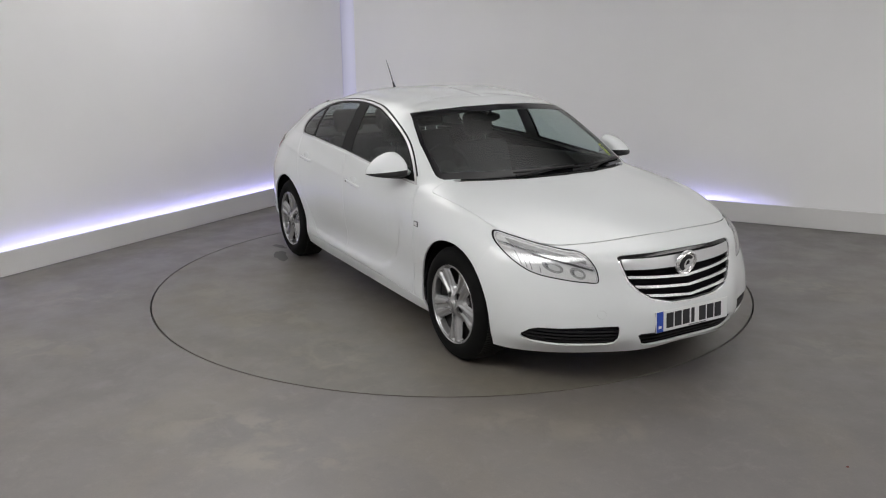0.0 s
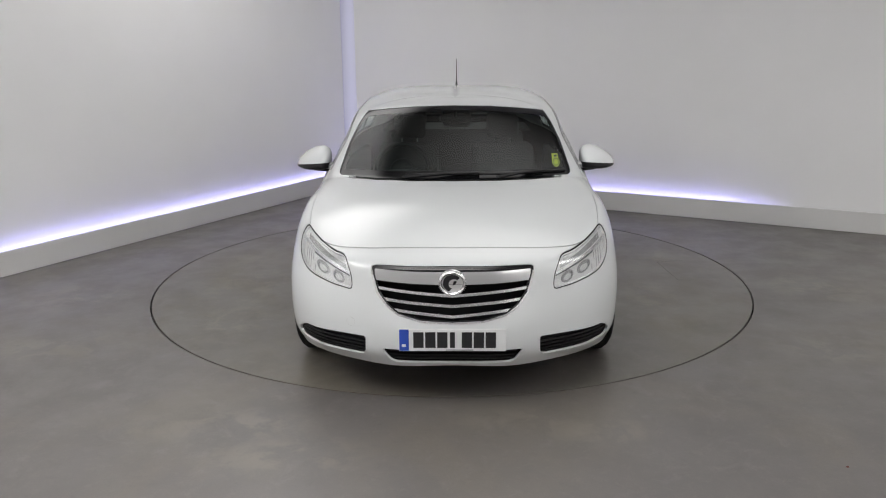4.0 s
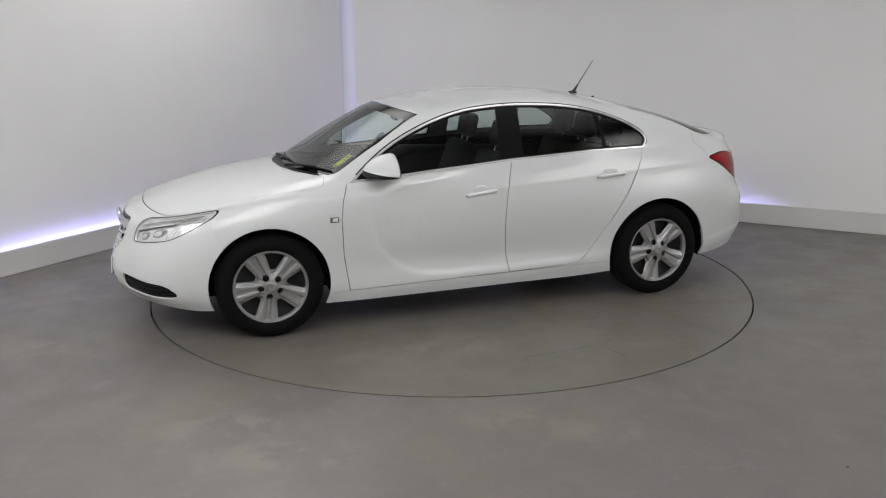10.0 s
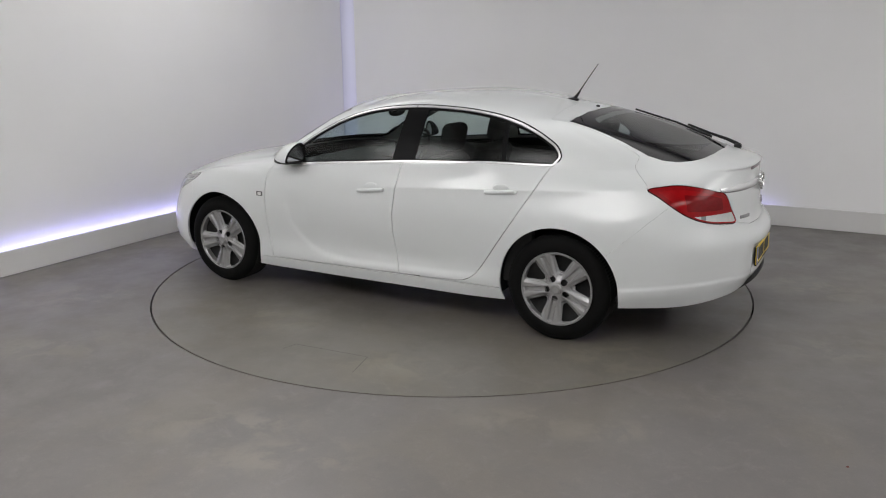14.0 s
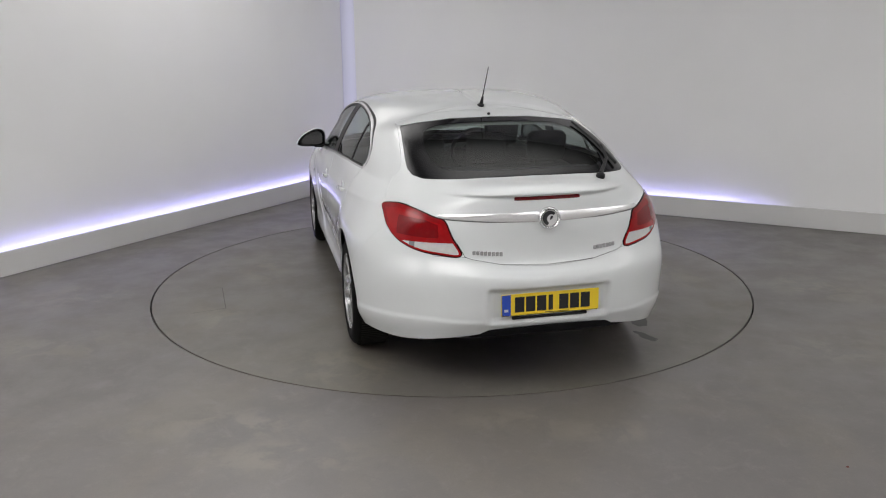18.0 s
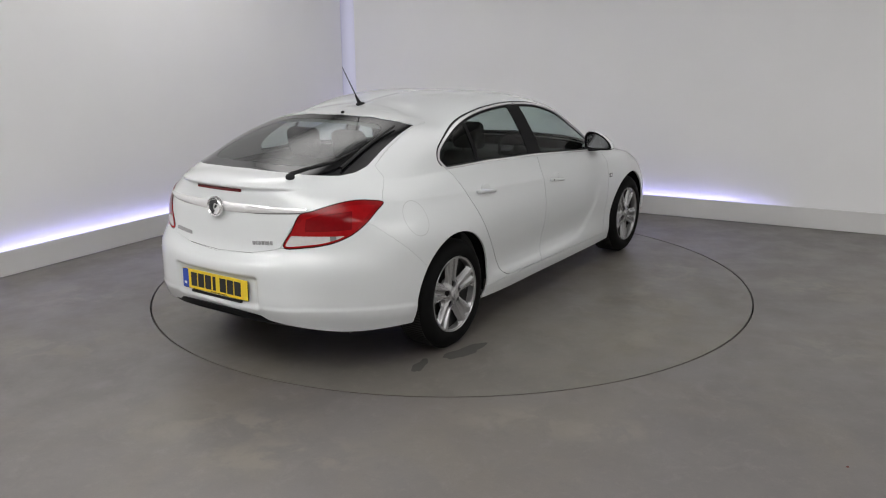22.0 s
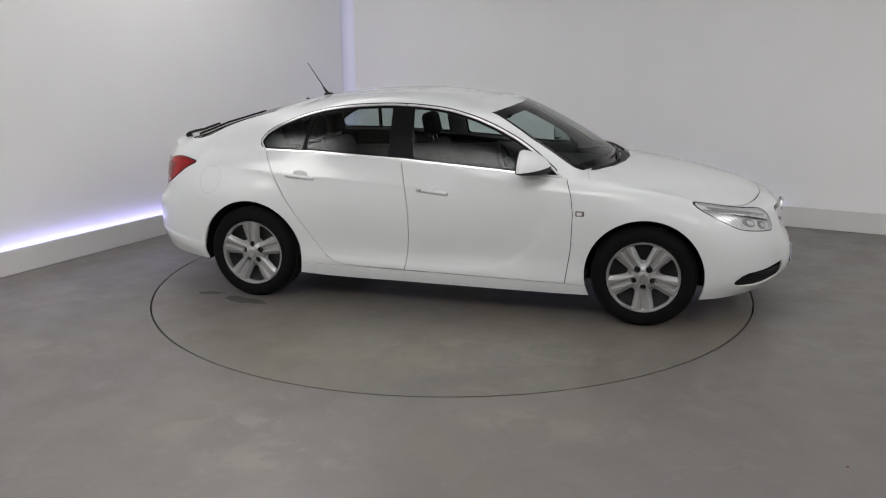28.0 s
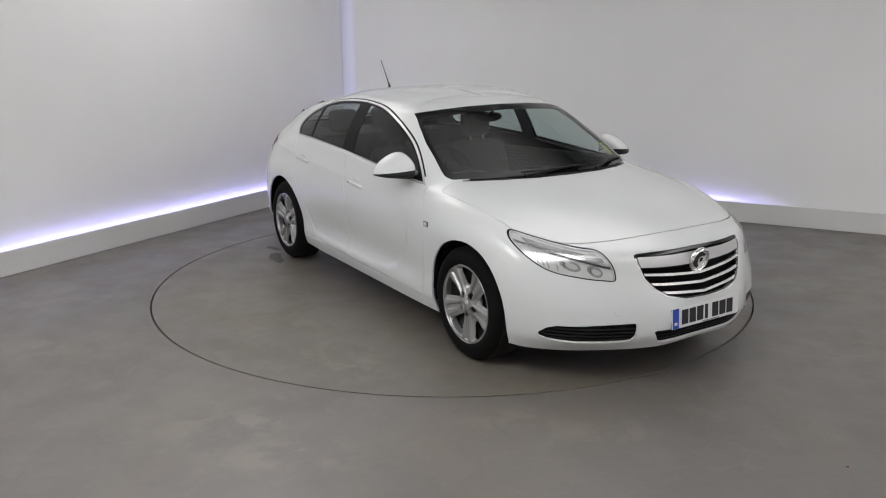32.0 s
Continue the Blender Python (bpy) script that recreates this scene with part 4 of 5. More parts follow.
def wheel(x, s, first):
    w = new("wheel")
    w.parent = car
    y = s * .905
    w.location = (x - AX, y - AY, TYRE_R)
    if s < 0:
        w.rotation_euler = (0, 0, math.pi)
    # local y: 0 at the outer face of the rim, below zero inwards
    prof = [(RIM_R - .004, -.006), (RIM_R + .006, .004), (.262, .010), (.290, .006), (.312, -.008), (.325, -.026), (.3315, -.045), (.332, -.11), (.3315, -.175),
            (.322, -.198), (.29, -.212), (RIM_R, -.21)]
    part("tyre", lathe(prof, 72), M_TYRE, w, "black rubber tyre", 35)
    bm = bmesh.new()
    for k in range(110):
        a = 2 * math.pi * k / 110
        t = bm_box(-.0058, .0058, -.192, -.034, .3300, .3321, m=pose(0, 0, 0, 0, math.degrees(a), 0))
        bm_join(bm, t)
    part("tread", bm, M_TREAD, w, "dusty tread blocks")
    part("rim_lip", lathe([(RIM_R - .012, -.045), (RIM_R - .010, -.020), (RIM_R - .006, -.004), (RIM_R - .002, .003), (RIM_R + .002, -.002), (RIM_R + .002, -.02), (RIM_R - .012, -.05)], 72),
         M_RIM, w, "silver rim edge", 40)
    # the disc's colour carries the shade seen through the trim's windows
    part("wheel_disc", lathe([(RIM_R - .01, -.055), (.16, -.075), (.05, -.075), (.001, -.075)], 48), M_RIMSHADE, w, "steel wheel behind the trim, coloured near-black for the shade there", 40)
    # the trim: five fluted spokes that meet in a dished hub
    for k in range(5):
        turn_to = pose(0, 0, 0, 0, 72 * k + first, 0)
        if "spoke" in WHEEL_MESHES:
            spoke = new("spoke", WHEEL_MESHES["spoke"])
            spoke.parent = w
        else:
            spoke = panel("spoke", trim_sector(), M_RIM, w, "", 0.0, 0.014)
            WHEEL_MESHES["spoke"] = spoke.data
        spoke.matrix_local = turn_to
        # bolt heads share that colour, so their recesses look shaded
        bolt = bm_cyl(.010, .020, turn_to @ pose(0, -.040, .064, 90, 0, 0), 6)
        part("wheel_bolt", bolt, M_RIMSHADE, w, "bolt head coloured near-black for the shade in its recess")
    part("hub", lathe([(.038, -.014), (.036, -.002), (.033, .003), (.029, .005), (.012, .008), (.001, .008)], 40), M_RIM, w, "silver hub", 40)
    part("hub_badge", lathe([(.024, .006), (.022, .0095), (.018, .0085), (.001, .0085)], 24), M_RIM, w, "small round hub badge", 40)
    return w


for wx in (1.3685, -1.3685):
    for s in (1, -1):
        wheel(wx, s, 26 if s > 0 else (38 if wx > 0 else 2))

# ---- front: grille, lamps, plate ----


def strip_on(m, zline, half, y_end):
    """A band of the surface m along the height zline(y)."""
    return cut(m, np.maximum(np.abs(Z(m) - zline(np.abs(Y(m)))) - half(np.abs(Y(m))), np.abs(Y(m)) - y_end))[0]


grille_skin, low_skin, fog_skin = refine(grille_skin, 2), refine(low_skin, 2), refine(fog_skin, 2)
grille = new("grille")
grille.parent = car
set_off(grille)
lip_ring = piece(grille_skin, lambda m: d_front(m, GRILLE, 2.0), -0.0085, 0.0)
panel("grille_lip", both(cut(lip_ring, Z(lip_ring) - .705)[0]), M_CHROME, grille, "bright chrome lip below and beside the grille", 0.003, 0.02)
panel("grille_gap", both(cut(lip_ring, Z(lip_ring) - .705)[1]), M_GLOSSBLACK, grille, "black upper edge", -0.006, 0.02)
panel("grille_frame", both(piece(grille_skin, lambda m: d_front(m, GRILLE, 2.0), -0.016, -0.0085)), M_GLOSSBLACK, grille, "black inner frame", -0.008, 0.02)
field = piece(grille_skin, lambda m: d_front(m, GRILLE, 2.0), -FAR * 2, -0.016)
panel("grille_bar", both(strip_on(field, lambda y: .688 - .008 * (1 - (y / .39) ** 2), lambda y: .030 - .004 * y / .39, .383)), M_BAR, grille, "wide silver bar across the grille", 0.0, 0.03)
for zc, ze, ye in ((.598, .626, .378), (.551, .577, .345), (.503, .533, .300)):
    panel("grille_slat", both(strip_on(field, lambda y, zc=zc, ze=ze, ye=ye: zc + (ze - zc) * np.minimum(1, y / ye), lambda y: .0065 + 0 * y, ye)), M_CHROME, grille, "thin chrome slat", -0.002, 0.025)


def emblem(name, x, z, r, tilt, face):
    """A round badge: bright ring, dark ground and a plain curved bright shape."""
    b = new(name)
    b.parent = car
    m = pose(x - AX, -AY, z, 0, 0, 0 if face > 0 else 180) @ pose(0, 0, 0, 0, tilt, 0)
    b.matrix_local = m
    # local: the face looks along +x
    turn_y = pose(0, 0, 0, 0, 0, -90)
    ring = lathe([(r * .70, -.004), (r * .74, .010), (r * .86, .016), (r * .97, .010), (r, -.004)], 40)
    bmesh.ops.transform(ring, matrix=turn_y, verts=ring.verts)
    part("badge_ring", ring, M_CHROME, b, "chrome ring", 50)
    part("badge_ground", bm_cyl(r * .72, .008, pose(0, 0, 0, 0, 90, 0), 32), M_SATIN, b, "bright ground of the badge")
    outer = [(.66 * math.cos(a), .66 * math.sin(a)) for a in (radians(40 + 15 * k) for k in range(15))]
    inner = [(.12 + .38 * math.cos(a), -.06 + .40 * math.sin(a)) for a in (radians(245 - 16 * k) for k in range(13))]
    part("badge_shape", prism([(p * r, q * r) for p, q in outer + inner], .007, pose(.004, 0, 0, 90, 0, 90), 0.0012), M_BADGEDARK, b, "plain dark crescent")
    part("badge_shape", prism([(p * r, q * r) for p, q in ((.02, -.16), (.22, -.06), (.30, .14), (.16, .20), (.06, .06))], .007, pose(.004, 0, 0, 90, 0, 90), 0.0012), M_BADGEDARK, b, "small dark curved mark")
    return b


emblem("front_badge", 2.254, .661, .070, 12, 1)
emblem("rear_badge", -2.354, .940, .057, -2, -1)

# bumper openings
panel("lower_grille", both(low_skin), M_TRIM, bumper_f, "black plastic lower grille", -0.035, 0.0)
for zs in (.275, .300, .325):
    panel("lower_grille_slat", both(strip_on(low_skin, lambda y, zs=zs: zs + 0 * y, lambda y: .004 + 0 * y, .32)), M_TRIM, bumper_f, "", -0.012, 0.02)
for s, flip in SIDES:
    panel("fog_grille", flip(fog_skin), M_TRIM, bumper_f, "blanked black plastic side grille", -0.030, 0.0)
    for zs in (.292, .312, .332, .352):
        panel("fog_grille_slat", flip(cut(fog_skin, np.maximum(np.abs(Z(fog_skin) - zs) - .0048, d_front(fog_skin, FOG, 1.75) + .004))[0]), M_TRIM, bumper_f, "", -0.008, 0.02)

def largest(m):
    """The largest connected piece of a mesh, by its corners' places."""
    att, tri = m
    if len(tri) == 0:
        return m
    _, same = np.unique(np.round(att[:, :3], 5), axis=0, return_inverse=True)
    same = same.reshape(-1)
    mark = np.arange(same.max() + 1)
    for _ in range(200):
        low = mark[same[tri]].min(1)
        before = mark.copy()
        for k in range(3):
            np.minimum.at(mark, same[tri[:, k]], low)
        if (before == mark).all():
            break
    group = mark[same[tri[:, 0]]]
    names, count = np.unique(group, return_counts=True)
    return compact(att, tri[group == names[np.argmax(count)]])


# headlamps
headlamp = refine(headlamp, 1)
lens_in = piece(headlamp, lambda m: d_front(m, HEADLAMP, 1.5), -FAR * 2, -0.0048)
seal_in = piece(headlamp, lambda m: d_front(m, HEADLAMP, 1.5), -0.0048, 0.0)


def div_z(y):
    return .772 - (.82 - np.abs(y)) * .33


upper_in = cut(lens_in, div_z(Y(lens_in)) + .006 - Z(lens_in))[0]
lower_in = cut(lens_in, Z(lens_in) - div_z(Y(lens_in)) + .006)[0]
bar_in = cut(lens_in, np.abs(Z(lens_in) - div_z(Y(lens_in))) - .0065)[0]
for s, flip in SIDES:
    lamp = new("headlight")
    lamp.parent = car
    set_off(lamp)
    tagged(lamp, "large clear headlight with silver reflectors")
    panel("headlight_seal", flip(seal_in), M_PILLAR, lamp, "thin dark seal", -0.0015, 0.006)
    panel("lamp_surround", flip(piece(lens_in, lambda m: d_front(m, HEADLAMP, 1.5), -0.0085, -0.0048)), M_REFLECTOR, lamp, "silver inner wall of the lamp", -0.002, 0.016)
    panel("headlight_lens", flip(lens_in), M_LENS, lamp, "clear curved plastic lens", 0.0, 0.0)
    panel("upper_reflector", flip(cut(upper_in, d_front(upper_in, HEADLAMP, 1.5) + .002)[0]), M_REFLECTOR, lamp, "silver upper reflector", -0.014, 0.0)
    panel("lower_reflector", flip(cut(lower_in, d_front(lower_in, HEADLAMP, 1.5) + .002)[0]), M_REFLECTOR, lamp, "silver lower reflector", -0.020, 0.0)
    for yc, hw in ((.588, .031), (.683, .036)):
        zc = .652 + (Y(lower_in) - .6) * .30
        across, up = np.abs(Y(lower_in) - yc), np.abs(Z(lower_in) - zc)
        edge = d_front(lower_in, HEADLAMP, 1.5) + .012
        cell = cut(lower_in, np.maximum((np.hypot(across / hw, up / .027) - 1.05) * .03, edge))[0]
        panel("reflector_cell", flip(cell), M_CELL, lamp, "grey reflector cell", -0.015, 0.012)
        slot = cut(lower_in, np.maximum(np.maximum(np.abs(Y(lower_in) - yc - hw * .62) - .0045, up - .014), edge))[0]
        panel("cell_slot", flip(slot), M_REPEATER, lamp, "dark slot beside the bulb", -0.0125, 0.0)
        glow = cut(lower_in, np.maximum((np.hypot((Y(lower_in) - yc + hw * .12) / (hw * .62), (Z(lower_in) - zc + .002) / .0145) - 1) * .015, edge))[0]
        panel("bulb_shield", flip(glow), M_STRIP, lamp, "bright bulb shield", -0.011, 0.006)
    panel("divider_shadow_gap", flip(cut(lower_in, np.maximum(div_z(Y(lower_in)) - .016 - Z(lower_in), np.maximum(.52 - Y(lower_in), Y(lower_in) - .74)))[0]), M_REPEATER, lamp, "dark gap under the dividing bar", -0.0135, 0.0)
    band = cut(upper_in, np.maximum(np.abs(Z(upper_in) - (div_z(Y(upper_in)) + .022)) - .011, np.maximum(.545 - Y(upper_in), Y(upper_in) - .79)))[0]
    panel("indicator_reflector", flip(largest(band)), M_CELL, lamp, "grey indicator reflector", -0.0115, 0.004)
    for ya, yb in ((.575, .600), (.635, .675), (.700, .738), (.758, .785)):
        facet = cut(upper_in, np.maximum(np.maximum(ya - Y(upper_in) + (Z(upper_in) - .76) * .4, Y(upper_in) - yb - (Z(upper_in) - .76) * .4),
                                         np.maximum(div_z(Y(upper_in)) + .040 - Z(upper_in), d_front(upper_in, HEADLAMP, 1.5) + .010)))[0]
        if len(facet[1]):
            panel("reflector_facet", flip(largest(facet)), M_STRIP, lamp, "bright facet of the reflector", -0.010, 0.004)
    for k in range(12):
        yc = .548 + .021 * k
        flute = cut(upper_in, np.maximum(np.abs(Y(upper_in) - yc - (Z(upper_in) - .75) * .5) - .0013, np.maximum(d_front(upper_in, HEADLAMP, 1.5) + .008, Z(upper_in) - div_z(Y(upper_in)) - .036)))[0]
        if len(flute[1]):
            panel("reflector_flute", flip(largest(flute)), M_CLEARLAMP, lamp, "", -0.0105, 0.0)
    for k in range(5):
        yc = .733 + .015 * k
        flute = cut(lower_in, np.maximum(np.abs(Y(lower_in) - yc) - .0020, np.maximum(d_front(lower_in, HEADLAMP, 1.5) + .010, Z(lower_in) - div_z(Y(lower_in)) + .018)))[0]
        if len(flute[1]):
            panel("reflector_flute", flip(largest(flute)), M_CELL, lamp, "", -0.0175, 0.0)
    panel("reflector_divider", flip(bar_in), M_CHROME, lamp, "bright dividing bar", -0.006, 0.014)

# ---- rear: lamps, strip, spoiler light, wiper ----
DIRW = TAIL_DIR


def tail_w(m):
    return (X(m) + 1.852) * DIRW[0] + (Y(m) - .763) * DIRW[1]


tail_lamp = refine(tail_lamp, 1)
red_in = piece(tail_lamp, d_tail, -FAR * 2, -0.006)
edge_in = piece(tail_lamp, d_tail, -0.006, 0.0)


def d_clear(m):
    return np.maximum(np.maximum(Z(m) - (.815 + .02 * (tail_w(m) - .3)), .165 - tail_w(m)), d_tail(m) + .014)


def d_block(m):
    return poly_dist([(.20, .845), (.36, .840), (.44, .842), (.43, .905), (.36, .925), (.19, .935)], tail_w(m), Z(m))


clear_in = cut(red_in, d_clear(red_in))[0]
red_rest = cut(red_in, d_clear(red_in))[1]
block_in = cut(red_rest, d_block(red_rest))[0]
red_rest = cut(red_rest, d_block(red_rest))[1]
top_in = cut(red_rest, np.maximum(-.026 - d_tail(red_rest), .885 - Z(red_rest)))[0]
red_rest = cut(red_rest, np.maximum(-.026 - d_tail(red_rest), .885 - Z(red_rest)))[1]
M_REDFRAME = node_mat("dark_red_lens_frame", (0.17, 0.003, 0.005), 0.15, spec=0.15)
M_REDDARK = node_mat("deep_red_lamp_lens", (0.11, 0.002, 0.004), 0.10, coat=0.2, vary=0.2, scale=30)
M_REDSTOP = node_mat("dark_red_stop_lens", (0.185, 0.003, 0.005), 0.12, coat=0.1, spec=0.2, vary=0.2, scale=45)
for s, flip in SIDES:
    lamp = new("tail_light")
    lamp.parent = car
    set_off(lamp)
    tagged(lamp, "red wraparound tail light with a clear lower strip")
    panel("tail_light_edge", flip(edge_in), M_REDEDGE, lamp, "dark red edge", 0.0, 0.012)
    panel("red_lens", flip(red_rest), M_REDLENS, lamp, "glossy red lens", 0.004, 0.004)
    panel("upper_lens", flip(top_in), M_REDBRIGHT, lamp, "deeper red upper lens", 0.004, 0.0)
    panel("stop_lens", flip(piece(block_in, d_block, -FAR * 2, -.007)), M_REDSTOP, lamp, "darker red stop lens", 0.004, 0.0)
    panel("stop_lens_frame", flip(piece(block_in, d_block, -.007, 0.0)), M_REDFRAME, lamp, "deep red frame of the stop lens", 0.004, 0.0)
    grey_in = cut(clear_in, np.abs(tail_w(clear_in) - .30) - .016)[0]
    panel("clear_lens_divider", flip(grey_in), M_LAMPGREY, lamp, "grey divider of the clear lens", 0.0035, 0.0)
    panel("clear_lens", flip(clear_in), M_CLEARLAMP, lamp, "pale clear reversing lens", 0.003, 0.006)

strip_z = lambda y: .946 + .002 * (y / .5) ** 2
hatch_low = refine(cut(hatch, Z(hatch) - 1.075)[0], 1)
hatch_strip = strip_on(hatch_low, strip_z, lambda y: .026 - .016 * np.clip(y / .52, 0, 1) ** 1.3, .53)
rounded = hatch_strip[0].copy()
q = np.clip((rounded[:, 2] - strip_z(np.abs(rounded[:, 1]))) / (.026 - .016 * np.clip(np.abs(rounded[:, 1]) / .52, 0, 1) ** 1.3), -1, 1)
rounded[:, :3] += rounded[:, 3:6] * (.010 * np.sqrt(1 - .85 * q ** 2))[:, None]
rounded[:, 5] += .40 * q
rounded[:, 3:6] /= np.linalg.norm(rounded[:, 3:6], axis=1, keepdims=True)
panel("tailgate_strip", both((rounded, hatch_strip[1])), M_STRIP, hatch_ob, "bright chrome strip across the tailgate", 0.001, 0.012)
under = strip_on(hatch_low, lambda y: strip_z(y) - (.026 - .016 * np.clip(y / .52, 0, 1) ** 1.3) - .003, lambda y: .0030 + 0 * y, .52)
panel("strip_shadow_line", both(under), M_REPEATER, hatch_ob, "thin dark line below the chrome strip", 0.0015, 0.0)
panel("high_brake_light", both(strip_on(hatch_low, lambda y: 1.038 + .002 * y, lambda y: .0095 + 0 * y, .172)), M_REDDARK, hatch_ob, "narrow dark red brake light under the spoiler lip", 0.003, 0.006)


def rear_x(y, z):
    """The body's rear face at y, z."""
    sel = (ATTR[:, 0] < -2.0)
    k = np.argmin((ATTR[sel, 1] - abs(y)) ** 2 + (ATTR[sel, 2] - z) ** 2)
    return float(ATTR[sel][k, 0])


def side_y(x, z):
    """The body's half width at x, z."""
    sel = (ATTR[:, 1] > .5)
    k = np.argmin((ATTR[sel, 0] - x) ** 2 + (ATTR[sel, 2] - z) ** 2)
    return float(ATTR[sel][k, 1])


def word_bars(y0, y1, z, h, n, lean):
    for k in range(n):
        ya, yb = y0 + (y1 - y0) * k / n, y0 + (y1 - y0) * (k + .78) / n
        zz = z + lean * (k / n)
        x = min(rear_x(ya, zz), rear_x(yb, zz)) - .003
        part("badge_letter_bar", bm_box(x - .003, x + .004, min(ya, yb), max(ya, yb), zz - h / 2, zz + h / 2, .001, 1), M_DARKCHROME, hatch_ob, "small satin bar")


word_bars(.384, .232, .774, .020, 8, -.010)
word_bars(-.252, -.380, .768, .020, 7, .008)


def plate(name, x, zc, film, face, lean):
    """A number plate with its characters as plain bars."""
    p = new(name)
    p.parent = car
    p.matrix_local = pose(x - AX, -AY, zc, 0, 0, 0 if face > 0 else 180) @ pose(0, 0, 0, 0, lean, 0)
    part("plate_back", bm_box(-.012, -.004, -.257, .257, -.060, .052, .003), M_TRIM, p, "black plate holder")
    part("plate_face", bm_box(-.004, .002, -.26, .26, -.0555, .0555, .002), film, p, "plain reflective plate")
    # seen from before, the blue band is on the reader's left
    part("plate_band", bm_box(.0015, .0035, -.258, -.212, -.0535, .0535), M_BLUE, p, "blue band")
    part("plate_band_mark", bm_box(.003, .0045, -.246, -.226, -.034, -.020), M_PLATEWHITE, p, "small white mark")
    for y in (-.165, -.107, -.049, .000, .070, .128, .186):
        w = .025 if y else .012
        part("plate_character_bar", bm_box(.0015, .0035, y - w, y + w, -.0395, .0395, .001, 1), M_INK, p, "black bar")
    part("plate_foot_line", bm_box(.0015, .003, -.03, .10, -.0515, -.048), M_INK, p)
    return p


plate("front_number_plate", 2.327, .393, M_PLATEWHITE, 1, -4)
plate("rear_number_plate", -2.404, .516, M_YELLOW, -1, -2)
part("plate_lamp_strip", bm_box(-2.402, -2.385, -.20, .20, .437, .451, .002), M_TRIM, bumper_r, "black strip below the plate")

# dark lower apron of the rear bumper
bm = bmesh.new()
n = 32
rows = []
for k in range(n + 1):
    y = -.575 + 1.15 * k / n
    e = abs(y) / .575
    x0 = -2.398 + .155 * e ** 2.6
    top = .396 - .046 * e ** 2
    drop = .055 * (1 - e ** 6) + .008
    rows.append([bm.verts.new((x0 - .006, y, top)), bm.verts.new((x0 - .004, y, top - drop * .55)), bm.verts.new((x0 + .045, y, top - drop)), bm.verts.new((x0 + .25, y, top - drop)), bm.verts.new((x0 + .06, y, top))])
for p, q in zip(rows, rows[1:]):
    for i in range(5):
        bm.faces.new((p[i], p[(i + 1) % 5], q[(i + 1) % 5], q[i]))
bm.faces.new(rows[0])
bm.faces.new(rows[-1])
part("rear_apron", bm, M_PILLAR, bumper_r, "black plastic lower apron", 40)

# rear wiper on the tailgate
wiper = new("rear_wiper")
wiper.parent = car
set_off(wiper)
part("pivot", bm_ellipsoid((-2.143, -.362, 1.102), (.026, .024, .022)), M_TRIM, wiper, "", 60)
part("arm", tube([(-2.143, -.362, 1.116), (-2.06, -.415, 1.140), (-1.93, -.490, 1.166), (-1.771, -.525, 1.216)], .0125, 8, False, .6), M_TRIM, wiper, "black wiper arm", 60)
part("blade", tube([(-1.936, -.541, 1.136), (-1.69, -.522, 1.228), (-1.399, -.496, 1.312)], .0095, 6, False, .7), M_TRIM, wiper, "black wiper blade", 60)

# aerial and washer nozzle
aerial = new("aerial")
aerial.parent = car
set_off(aerial)
part("aerial_base", bm_join(bm_ellipsoid((-1.105, 0, 1.405), (.042, .020, .014)), bm_cyl(.014, .075, pose(-1.130, 0, 1.432, 0, -36, 0), 14, .006)), M_TRIM, aerial, "black rubber base", 50)
part("aerial_rod", tube([(-1.13, 0, 1.435), (-1.272, 0, 1.643)], .0042, 8, False, .55), M_TRIM, aerial, "thin black rod", 60)
set_off(part("washer_nozzle", bm_ellipsoid((-1.283, 0, 1.366), (.014, .010, .009)), M_TRIM, car, "small black washer nozzle", 60))

# ---- front wipers ----
for y0, y1, tip in ((-.30, .38, .012), (.28, .70, .004)):
    w = new("front_wiper")
    w.parent = car
    set_off(w)
    pts = []
    for k in range(7):
        y = y0 + (y1 - y0) * k / 6
        x = np.interp(abs(y), (0, .25, .47, .63, .735), (1.16, 1.145, 1.09, 1.0, .945)) - .035
        pts.append((float(x), y, .988 + .014 + .008 * math.sin(math.pi * k / 6)))
    part("blade", tube(pts, .008, 6, False, .7), M_TRIM, w, "black wiper blade", 60)
    part("arm", tube([(float(pts[0][0]) + .06, y0 - .02, .995), (pts[2][0] + .02, pts[2][1], pts[2][2] + .004), (pts[4][0] + .008, pts[4][1], pts[4][2] + .008)], .010, 6, False, .7), M_TRIM, w, "black wiper arm", 60)

# windscreen sticker
screen_low = refine(cut(screen, Z(screen) - 1.13)[0], 2)
st = cut(screen_low, np.minimum(poly_dist([(.626, 1.062), (.670, 1.058), (.667, 1.096), (.626, 1.098)], Y(screen_low), Z(screen_low)), np.hypot(Y(screen_low) - .650, Z(screen_low) - 1.052) - .025))[0]
panel("windscreen_sticker", st, M_STICKER, car, "lime-yellow paper sticker inside the windscreen", -0.0085, 0.0)
st2 = cut(screen_low, np.abs(np.hypot(Y(screen_low) - .650, Z(screen_low) - 1.052) - .018) - .0022)[0]
panel("sticker_ring", st2, M_INK, car, "", -0.0075, 0.0)
st3 = cut(screen_low, poly_dist([(.640, 1.078), (.660, 1.078), (.660, 1.088), (.640, 1.088)], Y(screen_low), Z(screen_low)))[0]
panel("sticker_mark", st3, M_INK, car, "", -0.0075, 0.0)

